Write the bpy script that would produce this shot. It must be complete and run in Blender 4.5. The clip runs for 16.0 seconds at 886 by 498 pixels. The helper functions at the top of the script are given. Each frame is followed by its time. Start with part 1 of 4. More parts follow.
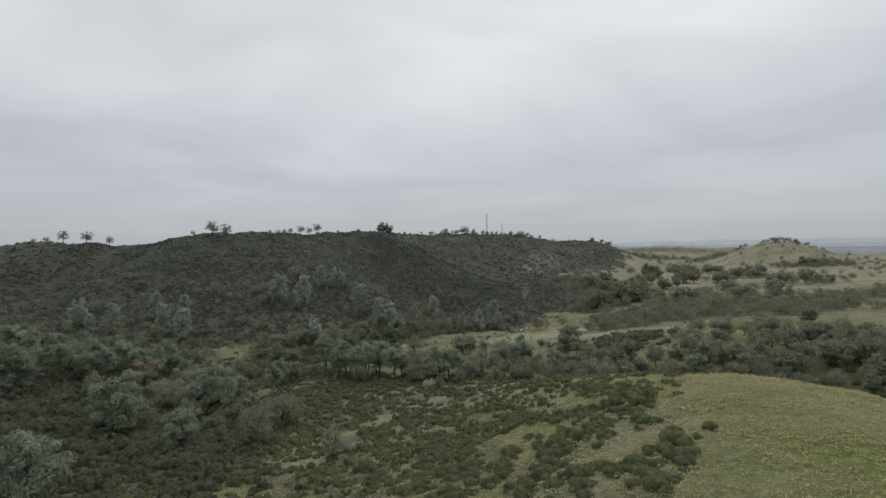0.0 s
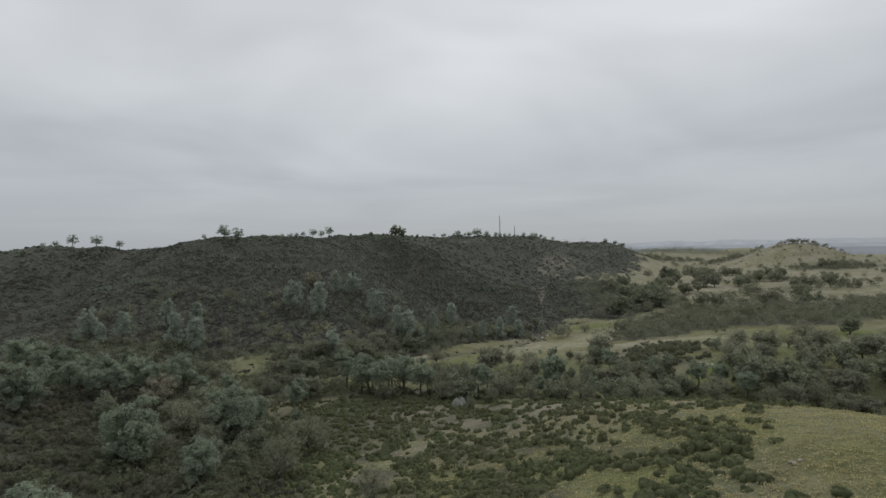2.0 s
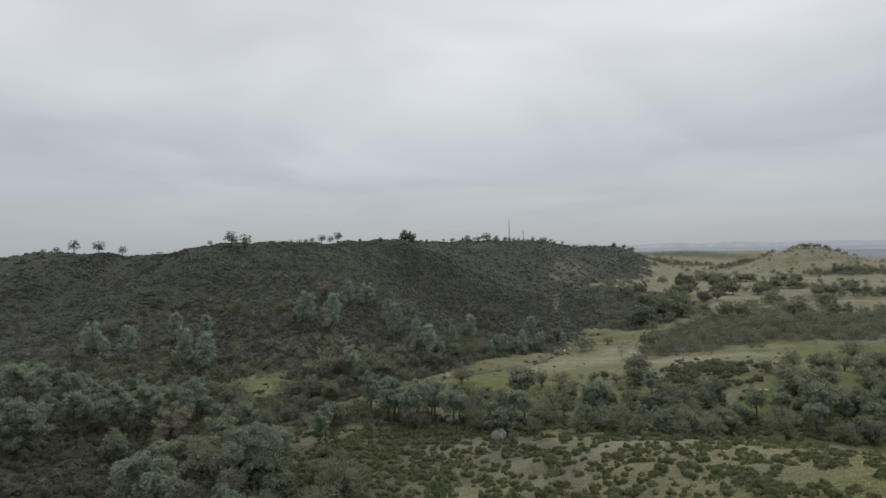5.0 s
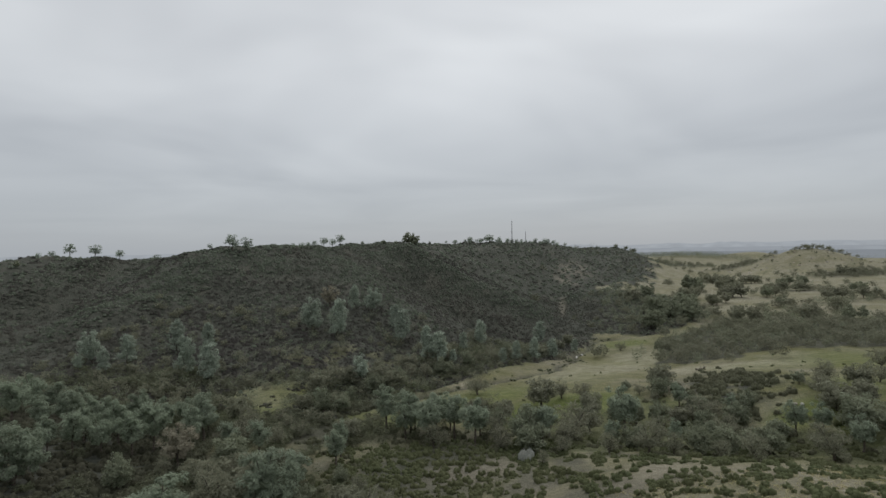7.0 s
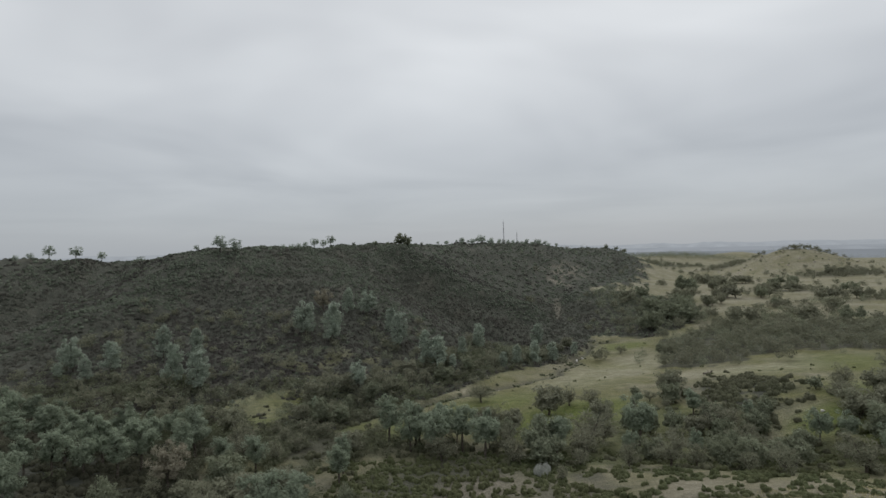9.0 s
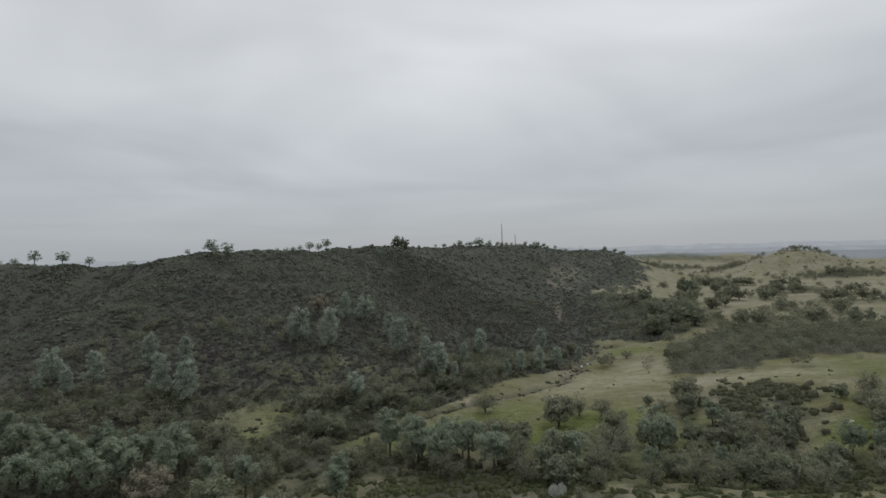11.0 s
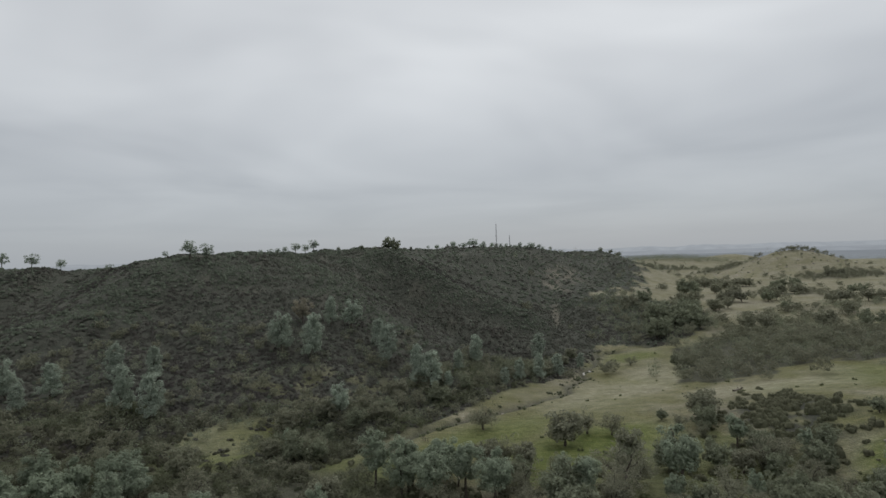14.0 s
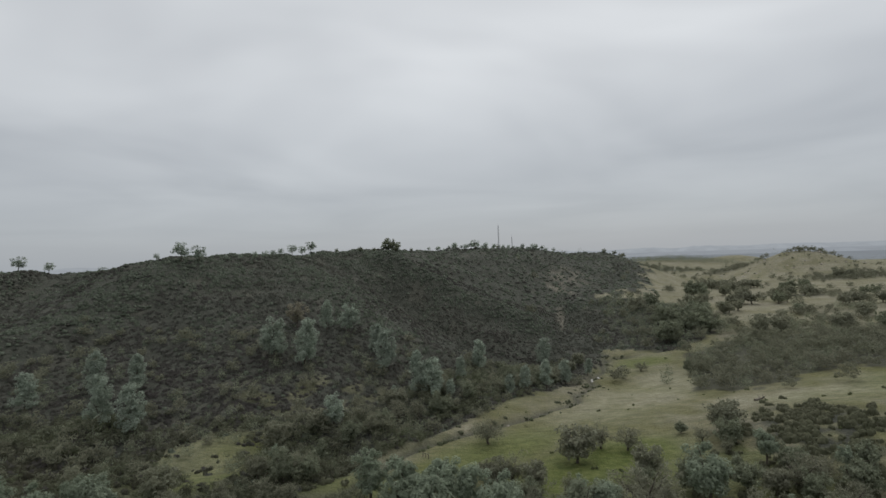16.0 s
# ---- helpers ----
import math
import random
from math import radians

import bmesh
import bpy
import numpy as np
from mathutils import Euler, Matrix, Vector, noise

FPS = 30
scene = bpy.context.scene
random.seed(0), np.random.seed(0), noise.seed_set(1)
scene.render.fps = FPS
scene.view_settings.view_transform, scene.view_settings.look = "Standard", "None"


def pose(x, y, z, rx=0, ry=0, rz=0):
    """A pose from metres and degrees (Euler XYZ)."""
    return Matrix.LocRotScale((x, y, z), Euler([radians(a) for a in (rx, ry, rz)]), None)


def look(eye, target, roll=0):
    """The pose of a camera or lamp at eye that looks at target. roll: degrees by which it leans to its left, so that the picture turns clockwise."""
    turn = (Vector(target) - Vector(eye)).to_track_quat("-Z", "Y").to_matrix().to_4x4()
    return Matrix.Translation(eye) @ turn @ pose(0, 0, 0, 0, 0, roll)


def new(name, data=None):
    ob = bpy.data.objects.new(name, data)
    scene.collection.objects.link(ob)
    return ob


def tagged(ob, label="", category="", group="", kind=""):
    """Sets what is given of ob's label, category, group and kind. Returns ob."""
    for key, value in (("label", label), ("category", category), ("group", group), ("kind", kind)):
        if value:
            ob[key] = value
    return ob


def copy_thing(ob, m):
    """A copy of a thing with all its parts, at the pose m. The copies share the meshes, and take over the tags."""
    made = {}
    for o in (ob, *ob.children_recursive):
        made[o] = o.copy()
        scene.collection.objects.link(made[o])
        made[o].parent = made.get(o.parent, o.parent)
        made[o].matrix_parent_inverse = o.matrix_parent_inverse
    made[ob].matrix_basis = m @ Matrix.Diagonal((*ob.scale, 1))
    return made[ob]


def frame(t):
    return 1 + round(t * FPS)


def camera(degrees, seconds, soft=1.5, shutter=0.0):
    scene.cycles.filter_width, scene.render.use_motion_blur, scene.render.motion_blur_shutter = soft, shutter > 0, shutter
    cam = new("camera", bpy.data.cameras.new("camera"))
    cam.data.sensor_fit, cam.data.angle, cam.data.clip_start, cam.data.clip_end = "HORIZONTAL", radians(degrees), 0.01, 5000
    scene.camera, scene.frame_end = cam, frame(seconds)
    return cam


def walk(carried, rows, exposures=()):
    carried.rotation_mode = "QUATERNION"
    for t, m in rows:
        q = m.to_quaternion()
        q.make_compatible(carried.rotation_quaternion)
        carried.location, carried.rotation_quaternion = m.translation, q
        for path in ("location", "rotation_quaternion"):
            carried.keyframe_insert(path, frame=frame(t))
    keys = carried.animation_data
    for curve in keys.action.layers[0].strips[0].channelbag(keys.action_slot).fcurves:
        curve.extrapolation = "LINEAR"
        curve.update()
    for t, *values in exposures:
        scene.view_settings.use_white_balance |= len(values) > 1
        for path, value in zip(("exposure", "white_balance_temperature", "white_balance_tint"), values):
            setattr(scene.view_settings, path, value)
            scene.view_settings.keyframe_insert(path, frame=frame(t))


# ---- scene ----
# The camera: a drone that climbs over a grassy knoll and then flies level up the valley.
cam = camera(77.9, 16.0)
# seconds, place in metres, yaw to the left, pitch up, roll
PATH = [
    (0, 0.00, 0.00, 50.00, -0.015, -0.414, -1.219),
    (0.5, -1.73, 2.26, 50.83, 0.207, -0.392, -1.185),
    (1, -3.30, 4.73, 51.66, 0.544, -0.425, -1.251),
    (1.5, -4.84, 7.07, 52.29, 0.694, -0.404, -1.300),
    (2, -6.45, 9.26, 52.92, 0.654, -0.422, -1.258),
    (2.5, -8.08, 11.27, 53.54, 0.522, -0.384, -1.211),
    (3, -9.67, 13.26, 54.17, 0.410, -0.309, -1.156),
    (3.5, -11.34, 15.29, 54.94, 0.340, -0.350, -1.129),
    (4, -12.87, 17.36, 55.70, 0.430, -0.396, -1.100),
    (6.5, -20.94, 27.40, 58.99, 0.718, -0.262, -1.183),
    (7, -22.44, 29.40, 59.22, 0.203, -0.323, -1.211),
    (7.5, -23.96, 31.31, 59.45, -0.126, -0.379, -1.143),
    (8, -25.34, 33.34, 59.58, -0.167, -0.463, -1.130),
    (8.5, -26.58, 35.30, 59.53, -1.002, -0.358, -1.278),
    (9, -27.68, 37.29, 59.62, -1.239, -0.295, -1.327),
    (11.5, -29.49, 49.16, 59.33, -1.885, 0.062, -1.696),
    (12, -29.57, 51.73, 59.25, -2.094, 0.070, -1.699),
    (12.5, -29.42, 54.49, 59.30, -2.277, 0.102, -1.702),
    (13, -29.24, 57.30, 59.11, -2.333, 0.128, -1.738),
    (13.5, -29.07, 60.09, 58.85, -2.411, 0.204, -1.811),
    (14, -28.84, 62.86, 58.84, -2.451, 0.216, -1.842),
    (14.5, -28.67, 65.61, 58.79, -2.408, 0.280, -1.906),
    (15, -28.47, 68.32, 58.62, -2.406, 0.333, -1.981),
    (15.5, -28.40, 71.16, 58.53, -2.356, 0.342, -2.010),
    (16, -28.35, 73.95, 58.45, -2.332, 0.440, -2.023),
]


def aimed(x, y, z, yaw, pitch, roll):
    a, p = radians(yaw), radians(pitch)
    ahead = Vector((-math.sin(a) * math.cos(p), math.cos(a) * math.cos(p), math.sin(p)))
    return look(Vector((x, y, z)), Vector((x, y, z)) + 2 * ahead, roll)


walk(cam, [(row[0], aimed(*row[1:])) for row in PATH],
     ((0, 0.15), (1, 0.04), (2, 0.02), (3, 0.15), (4.2, 0.14), (6.3, 0.06), (9.2, 0.05), (11.3, 0.02), (16, 0.0)))


# ---- light: a bright overcast sky with soft layered cloud, and a weak wide sun behind it ----
world = bpy.data.worlds.new("overcast_sky")
scene.world = world
world.use_nodes = True
wn, wl = world.node_tree.nodes, world.node_tree.links
wn.clear()


def wnode(kind, **values):
    n = wn.new(kind)
    for key, value in values.items():
        n.inputs[key].default_value = value
    return n


def wmath(op, a, b):
    n = wn.new("ShaderNodeMath")
    n.operation = op
    for socket, value in ((n.inputs[0], a), (n.inputs[1], b)):
        if isinstance(value, (int, float)):
            socket.default_value = value
        else:
            wl.new(value, socket)
    return n.outputs[0]


coord = wn.new("ShaderNodeTexCoord").outputs["Generated"]
split = wn.new("ShaderNodeSeparateXYZ")
wl.new(coord, split.inputs[0])
lift = wmath("ADD", wmath("MAXIMUM", split.outputs[2], 0.0), 0.10)
plane = wn.new("ShaderNodeCombineXYZ")
wl.new(wmath("DIVIDE", split.outputs[0], lift), plane.inputs[0])
wl.new(wmath("DIVIDE", split.outputs[1], lift), plane.inputs[1])
cloud = wnode("ShaderNodeTexNoise", Scale=0.5, Detail=3.5, Roughness=0.5, Distortion=0.5)
wl.new(plane.outputs[0], cloud.inputs["Vector"])
ramp = wn.new("ShaderNodeValToRGB")
ramp.color_ramp.elements[0].position, ramp.color_ramp.elements[0].color = 0.30, (0.455, 0.475, 0.500, 1)
ramp.color_ramp.elements[1].position, ramp.color_ramp.elements[1].color = 0.68, (0.772, 0.795, 0.812, 1)
wl.new(cloud.outputs["Fac"], ramp.inputs[0])
height = wn.new("ShaderNodeMapRange")
height.inputs["From Min"].default_value, height.inputs["From Max"].default_value = 0.0, 0.34
wl.new(split.outputs[2], height.inputs["Value"])
low = wn.new("ShaderNodeMix")
low.data_type = "RGBA"
low.inputs["A"].default_value = (0.348, 0.376, 0.408, 1)
wl.new(height.outputs[0], low.inputs["Factor"])
wl.new(ramp.outputs[0], low.inputs["B"])
zenith = wn.new("ShaderNodeMapRange")
zenith.inputs["From Min"].default_value, zenith.inputs["From Max"].default_value = 0.42, 1.0
zenith.inputs["To Min"].default_value, zenith.inputs["To Max"].default_value = 1.0, 1.7
wl.new(split.outputs[2], zenith.inputs["Value"])
sky = wn.new("ShaderNodeTexSky")
sky.sky_type, sky.sun_disc = "NISHITA", False
sky.sun_elevation, sky.sun_rotation = radians(48), radians(20)
both = wn.new("ShaderNodeMix")
both.data_type = "RGBA"
both.inputs["Factor"].default_value = 0.006
wl.new(low.outputs["Result"], both.inputs["A"])
wl.new(sky.outputs[0], both.inputs["B"])
back = wnode("ShaderNodeBackground", Strength=1.0)
wl.new(zenith.outputs[0], back.inputs["Strength"])
wl.new(both.outputs["Result"], back.inputs["Color"])
wl.new(back.outputs[0], wn.new("ShaderNodeOutputWorld").inputs[0])

sun = new("sun", bpy.data.lights.new("sun", "SUN"))
sun.data.energy, sun.data.angle, sun.data.color = 1.2, radians(50), (1.0, 0.97, 0.93)
sun.matrix_world = look((60, 165, 220), (0, 0, 0))


# ---- materials ----
def material(name, rough=0.85):
    m = bpy.data.materials.new(name)
    m.use_nodes = True
    shader = m.node_tree.nodes["Principled BSDF"]
    shader.inputs["Roughness"].default_value = rough
    shader.inputs["Specular IOR Level"].default_value = 0.15
    return m, m.node_tree.nodes, m.node_tree.links, shader


def mixed(nodes, links, fac, a, b, blend="MIX"):
    n = nodes.new("ShaderNodeMix")
    n.data_type, n.blend_type = "RGBA", blend
    for key, value in (("Factor", fac), ("A", a), ("B", b)):
        if isinstance(value, (int, float)):
            n.inputs[key].default_value = value
        elif isinstance(value, tuple):
            n.inputs[key].default_value = (*value, 1)
        else:
            links.new(value, n.inputs[key])
    return n.outputs["Result"]


def noised(nodes, links, scale, detail=4.0, lo=0.35, hi=0.65, object_space=False):
    """Noise over world position (or the thing's own space), stretched to 0..1."""
    if object_space:
        place = nodes.new("ShaderNodeTexCoord").outputs["Object"]
    else:
        place = nodes.new("ShaderNodeNewGeometry").outputs["Position"]
    n = nodes.new("ShaderNodeTexNoise")
    n.inputs["Scale"].default_value, n.inputs["Detail"].default_value = scale, detail
    links.new(place, n.inputs["Vector"])
    r = nodes.new("ShaderNodeMapRange")
    r.inputs["From Min"].default_value, r.inputs["From Max"].default_value = lo, hi
    links.new(n.outputs["Fac"], r.inputs["Value"])
    return r.outputs[0]


def foliage(name, dark, light, odd, odd_share=0.5, relief=0.0, burnt=None):
    """Leaves: a shade per leaf clump, a drift of colour across the land, and one shade per plant."""
    m, nodes, links, shader = material(name)
    island = nodes.new("ShaderNodeNewGeometry").outputs["Random Per Island"]
    col = mixed(nodes, links, island, dark, light)
    drift = nodes.new("ShaderNodeMath")
    drift.operation = "MULTIPLY"
    drift.inputs[1].default_value = odd_share
    links.new(noised(nodes, links, 0.045), drift.inputs[0])
    col = mixed(nodes, links, drift.outputs[0], col, odd)
    if burnt:
        col = mixed(nodes, links, noised(nodes, links, 0.011, 3.0, 0.4, 0.72), col, burnt)
    own = nodes.new("ShaderNodeMapRange")
    own.inputs["To Min"].default_value, own.inputs["To Max"].default_value = 0.92, 1.12
    links.new(nodes.new("ShaderNodeObjectInfo").outputs["Random"], own.inputs["Value"])
    grain = noised(nodes, links, 2.4, 5.0, 0.3, 0.7)
    col = mixed(nodes, links, 0.6, col, mixed(nodes, links, grain, (0.62, 0.62, 0.62), (1.2, 1.2, 1.2)), "MULTIPLY")
    hsv = nodes.new("ShaderNodeHueSaturation")
    links.new(own.outputs[0], hsv.inputs["Value"])
    links.new(col, hsv.inputs["Color"])
    if relief:
        rough = nodes.new("ShaderNodeBump")
        rough.inputs["Strength"].default_value, rough.inputs["Distance"].default_value = relief, 0.12
        links.new(noised(nodes, links, 3.2, 5.0, 0.25, 0.75), rough.inputs["Height"])
        links.new(rough.outputs[0], shader.inputs["Normal"])
    links.new(hsv.outputs[0], shader.inputs["Base Color"])
    glow = nodes.new("ShaderNodeBsdfTranslucent")
    links.new(hsv.outputs[0], glow.inputs["Color"])
    blend = nodes.new("ShaderNodeMixShader")
    blend.inputs[0].default_value = 0.45
    links.new(shader.outputs[0], blend.inputs[1])
    links.new(glow.outputs[0], blend.inputs[2])
    links.new(blend.outputs[0], nodes["Material Output"].inputs[0])
    return m


def plain(name, a, b, scale, rough=0.85, bump=0.0, metal=0.0):
    m, nodes, links, shader = material(name, rough)
    fac = noised(nodes, links, scale, object_space=True)
    links.new(mixed(nodes, links, fac, a, b), shader.inputs["Base Color"])
    shader.inputs["Metallic"].default_value = metal
    if bump:
        n = nodes.new("ShaderNodeBump")
        n.inputs["Strength"].default_value, n.inputs["Distance"].default_value = bump, 0.05
        links.new(fac, n.inputs["Height"])
        links.new(n.outputs[0], shader.inputs["Normal"])
    return m


def ground_material():
    m, nodes, links, shader = material("grass_and_soil", 0.95)

    def share(name):
        n = nodes.new("ShaderNodeAttribute")
        n.attribute_name = name
        return n.outputs["Fac"]

    straw = mixed(nodes, links, noised(nodes, links, 0.9, 6.0), (0.205, 0.191, 0.136), (0.292, 0.275, 0.208))
    olive = mixed(nodes, links, noised(nodes, links, 1.4, 6.0), (0.130, 0.128, 0.0621), (0.192, 0.183, 0.0942))
    green = mixed(nodes, links, noised(nodes, links, 0.7, 6.0), (0.088, 0.115, 0.030), (0.145, 0.165, 0.055))
    soil = mixed(nodes, links, noised(nodes, links, 0.5, 6.0), (0.043, 0.047, 0.036), (0.074, 0.075, 0.06))
    bare = mixed(nodes, links, noised(nodes, links, 1.1, 6.0), (0.16, 0.142, 0.108), (0.255, 0.23, 0.18))
    grass = mixed(nodes, links, noised(nodes, links, 0.05, 7.0, 0.36, 0.64), straw, olive)
    grass = mixed(nodes, links, 0.5, grass, mixed(nodes, links, noised(nodes, links, 0.33, 7.0, 0.3, 0.7), (0.5, 0.5, 0.48), (1, 1, 1)), "MULTIPLY")
    pale = mixed(nodes, links, noised(nodes, links, 0.6, 7.0), (0.268, 0.256, 0.186), (0.368, 0.352, 0.266))
    grass = mixed(nodes, links, share("straw"), grass, pale)
    grass = mixed(nodes, links, share("lush"), grass, green)
    stretch = nodes.new("ShaderNodeMapping")
    stretch.inputs["Rotation"].default_value = (0, 0, 0.6)
    stretch.inputs["Scale"].default_value = (0.16, 0.75, 0.3)
    links.new(nodes.new("ShaderNodeNewGeometry").outputs["Position"], stretch.inputs["Vector"])
    combed = nodes.new("ShaderNodeTexNoise")
    combed.inputs["Scale"].default_value, combed.inputs["Detail"].default_value, combed.inputs["Roughness"].default_value = 1.0, 6.0, 0.65
    links.new(stretch.outputs[0], combed.inputs["Vector"])
    swath = nodes.new("ShaderNodeMapRange")
    swath.inputs["From Min"].default_value, swath.inputs["From Max"].default_value = 0.36, 0.64
    links.new(combed.outputs["Fac"], swath.inputs["Value"])
    grass = mixed(nodes, links, 0.6, grass, mixed(nodes, links, swath.outputs[0], (0.62, 0.64, 0.56), (1.22, 1.18, 1.12)), "MULTIPLY")
    col = mixed(nodes, links, share("brush"), grass, soil)
    col = mixed(nodes, links, share("bare"), col, bare)
    fine = noised(nodes, links, 4.2, 9.0, 0.3, 0.7)
    col = mixed(nodes, links, 0.55, col, mixed(nodes, links, fine, (0.3, 0.3, 0.3), (1, 1, 1)), "MULTIPLY")
    links.new(col, shader.inputs["Base Color"])
    bump = nodes.new("ShaderNodeBump")
    bump.inputs["Strength"].default_value, bump.inputs["Distance"].default_value = 0.9, 0.35
    links.new(noised(nodes, links, 1.8, 8.0, 0.2, 0.8), bump.inputs["Height"])
    links.new(bump.outputs[0], shader.inputs["Normal"])
    return m


GROUND = ground_material()
PINE = foliage("grey_pine_needles", (0.225, 0.266, 0.21), (0.39, 0.44, 0.36), (0.28, 0.325, 0.25))
FOOTHILL = foliage("foothill_pine_needles", (0.168, 0.2, 0.142), (0.295, 0.339, 0.249), (0.214, 0.253, 0.173))
RUST = foliage("fading_pine_needles", (0.205, 0.19, 0.138), (0.34, 0.315, 0.24), (0.255, 0.238, 0.178))
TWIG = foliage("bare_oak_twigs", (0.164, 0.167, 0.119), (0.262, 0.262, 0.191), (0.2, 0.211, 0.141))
LEAF = foliage("oak_leaves", (0.153, 0.17, 0.114), (0.253, 0.277, 0.194), (0.195, 0.207, 0.138))
SHRUB = foliage("shrub_leaves", (0.075, 0.089, 0.042), (0.135, 0.152, 0.076), (0.115, 0.113, 0.06), 0.5, 0.3)
SCRUB = foliage("chaparral_leaves", (0.066, 0.071, 0.056), (0.142, 0.149, 0.119), (0.106, 0.097, 0.081), 0.7, 0.2, (0.07, 0.063, 0.059))
SAGE = foliage("sage_leaves", (0.086, 0.102, 0.074), (0.185, 0.211, 0.159), (0.128, 0.147, 0.106), 0.5, 0.2)
BRUSH = foliage("brush_leaves", (0.06, 0.065, 0.042), (0.118, 0.122, 0.08), (0.09, 0.08, 0.061), 0.5, 0.25)
HILL = foliage("hill_shrub_leaves", (0.084, 0.089, 0.053), (0.155, 0.159, 0.1), (0.125, 0.12, 0.08), 0.5, 0.25)
THICKET = foliage("thicket_twigs", (0.09, 0.093, 0.064), (0.166, 0.168, 0.12), (0.118, 0.133, 0.074), 0.8)
BLADE = foliage("dry_grass_blades", (0.286, 0.265, 0.128), (0.551, 0.495, 0.3), (0.306, 0.30, 0.128))
BLOSSOM = foliage("pale_blossom", (0.25, 0.26, 0.225), (0.44, 0.45, 0.4), (0.31, 0.32, 0.28))
BARK = plain("bark", (0.055, 0.045, 0.035), (0.13, 0.115, 0.095), 3.0, 0.95, 0.6)
STONE = plain("pale_stone", (0.16, 0.145, 0.12), (0.31, 0.285, 0.24), 2.0, 0.9, 0.6)
WHITE_STONE = plain("white_stone", (0.34, 0.325, 0.30), (0.56, 0.54, 0.50), 2.0, 0.9, 0.6)
STEEL = plain("galvanised_steel", (0.24, 0.25, 0.26), (0.33, 0.34, 0.35), 0.6, 0.5, 0.0, 0.6)
TIMBER = plain("weathered_timber", (0.10, 0.085, 0.07), (0.19, 0.17, 0.14), 4.0, 0.9, 0.3)


# ---- meshes ----
def mesh_of(name, verts, faces, mat):
    """A mesh from an array of corners and one of triangles or quads."""
    verts, faces = np.asarray(verts, np.float32), np.asarray(faces, np.int32)
    me = bpy.data.meshes.new(name)
    n, k = faces.shape
    me.vertices.add(len(verts))
    me.vertices.foreach_set("co", verts.ravel())
    me.loops.add(n * k)
    me.loops.foreach_set("vertex_index", faces.ravel())
    me.polygons.add(n)
    me.polygons.foreach_set("loop_start", np.arange(0, n * k, k, dtype=np.int32))
    me.polygons.foreach_set("use_smooth", np.ones(n, bool))
    me.update(calc_edges=True)
    me.materials.append(mat)
    return me


def part(name, me, parent, label=""):
    ob = new(name, me)
    ob.parent = parent
    return tagged(ob, label)


def join(pieces):
    """Several (corners, faces) as one."""
    verts, faces, at = [], [], 0
    for v, f in pieces:
        verts.append(v)
        faces.append(np.asarray(f) + at)
        at += len(v)
    return np.concatenate(verts), np.concatenate(faces)


def cards(rng, at, size, long=1.0, up=0.0, out=None, loose=0.42):
    """Small leaf sprays, one at each place, turned every way or, with out, roughly outward. long: length to width."""
    n = len(at)
    face = rng.normal(size=(n, 3))
    if out is not None:
        face = loose * face + out
    face /= np.linalg.norm(face, axis=1, keepdims=True)
    a = rng.normal(size=(n, 3))
    a[:, 2] += up
    a -= (a * face).sum(1, keepdims=True) * face
    a /= np.linalg.norm(a, axis=1, keepdims=True)
    b = np.cross(face, a)
    s = size * rng.uniform(0.6, 1.35, (n, 1))
    a, b = 1.15 * a * s * long, 1.3 * b * s
    v = np.stack([at - a - 0.35 * b, at + a - 0.5 * b, at + 0.1 * a + b], 1).reshape(-1, 3)
    return v, np.arange(3 * n).reshape(n, 3)


def ball(rng, n):
    p = rng.normal(size=(n, 3))
    p /= np.linalg.norm(p, axis=1, keepdims=True)
    return p * rng.uniform(0.2, 1.0, (n, 1)) ** 0.4


def clumps(rng, centres, radii, per, size, long=1.0, flat=0.75, up=0.0, shell=True, sky=0.3, loose=0.42):
    """Tufts of sprays round each centre; in a shell they face away from the tuft and from the whole crown."""
    centres = np.asarray(centres, float)
    c = np.repeat(centres, per, axis=0)
    r = np.repeat(np.asarray(radii), per)[:, None]
    d = ball(rng, len(c))
    out = None
    if shell:
        away = centres - centres.mean(0) * (1, 1, 0.8)
        away /= np.abs(away).max() + 1e-6
        out = d / np.linalg.norm(d, axis=1, keepdims=True) + 0.7 * np.repeat(away, per, axis=0) + (0, 0, sky)
    return cards(rng, c + d * r * np.array([1, 1, flat]), size, long, up, out, loose)


def lump(rng, at, wide, tall, sides=7):
    """The closed leafy body of one bush: an uneven dome."""
    turn = np.arange(sides) * 2 * np.pi / sides + rng.uniform(0, 6.28)
    rows = []
    for reach, high in ((1.0, 0.02), (0.82, 0.66)):
        k = rng.uniform(0.8, 1.2, sides)
        z = tall * high * rng.uniform(0.8, 1.2, sides)
        rows.append(np.stack([np.cos(turn) * reach * wide * k, np.sin(turn) * reach * wide * k, z], 1))
        turn = turn + np.pi / sides
    v = np.concatenate(rows + [np.array([[0.15 * wide * rng.normal(), 0.15 * wide * rng.normal(), tall]])]) + at
    i = np.arange(sides)
    j = (i + 1) % sides
    f = np.concatenate([np.stack([i, j, sides + i], 1), np.stack([j, sides + j, sides + i], 1), np.stack([sides + i, sides + j, 0 * i + 2 * sides], 1)])
    return v, f


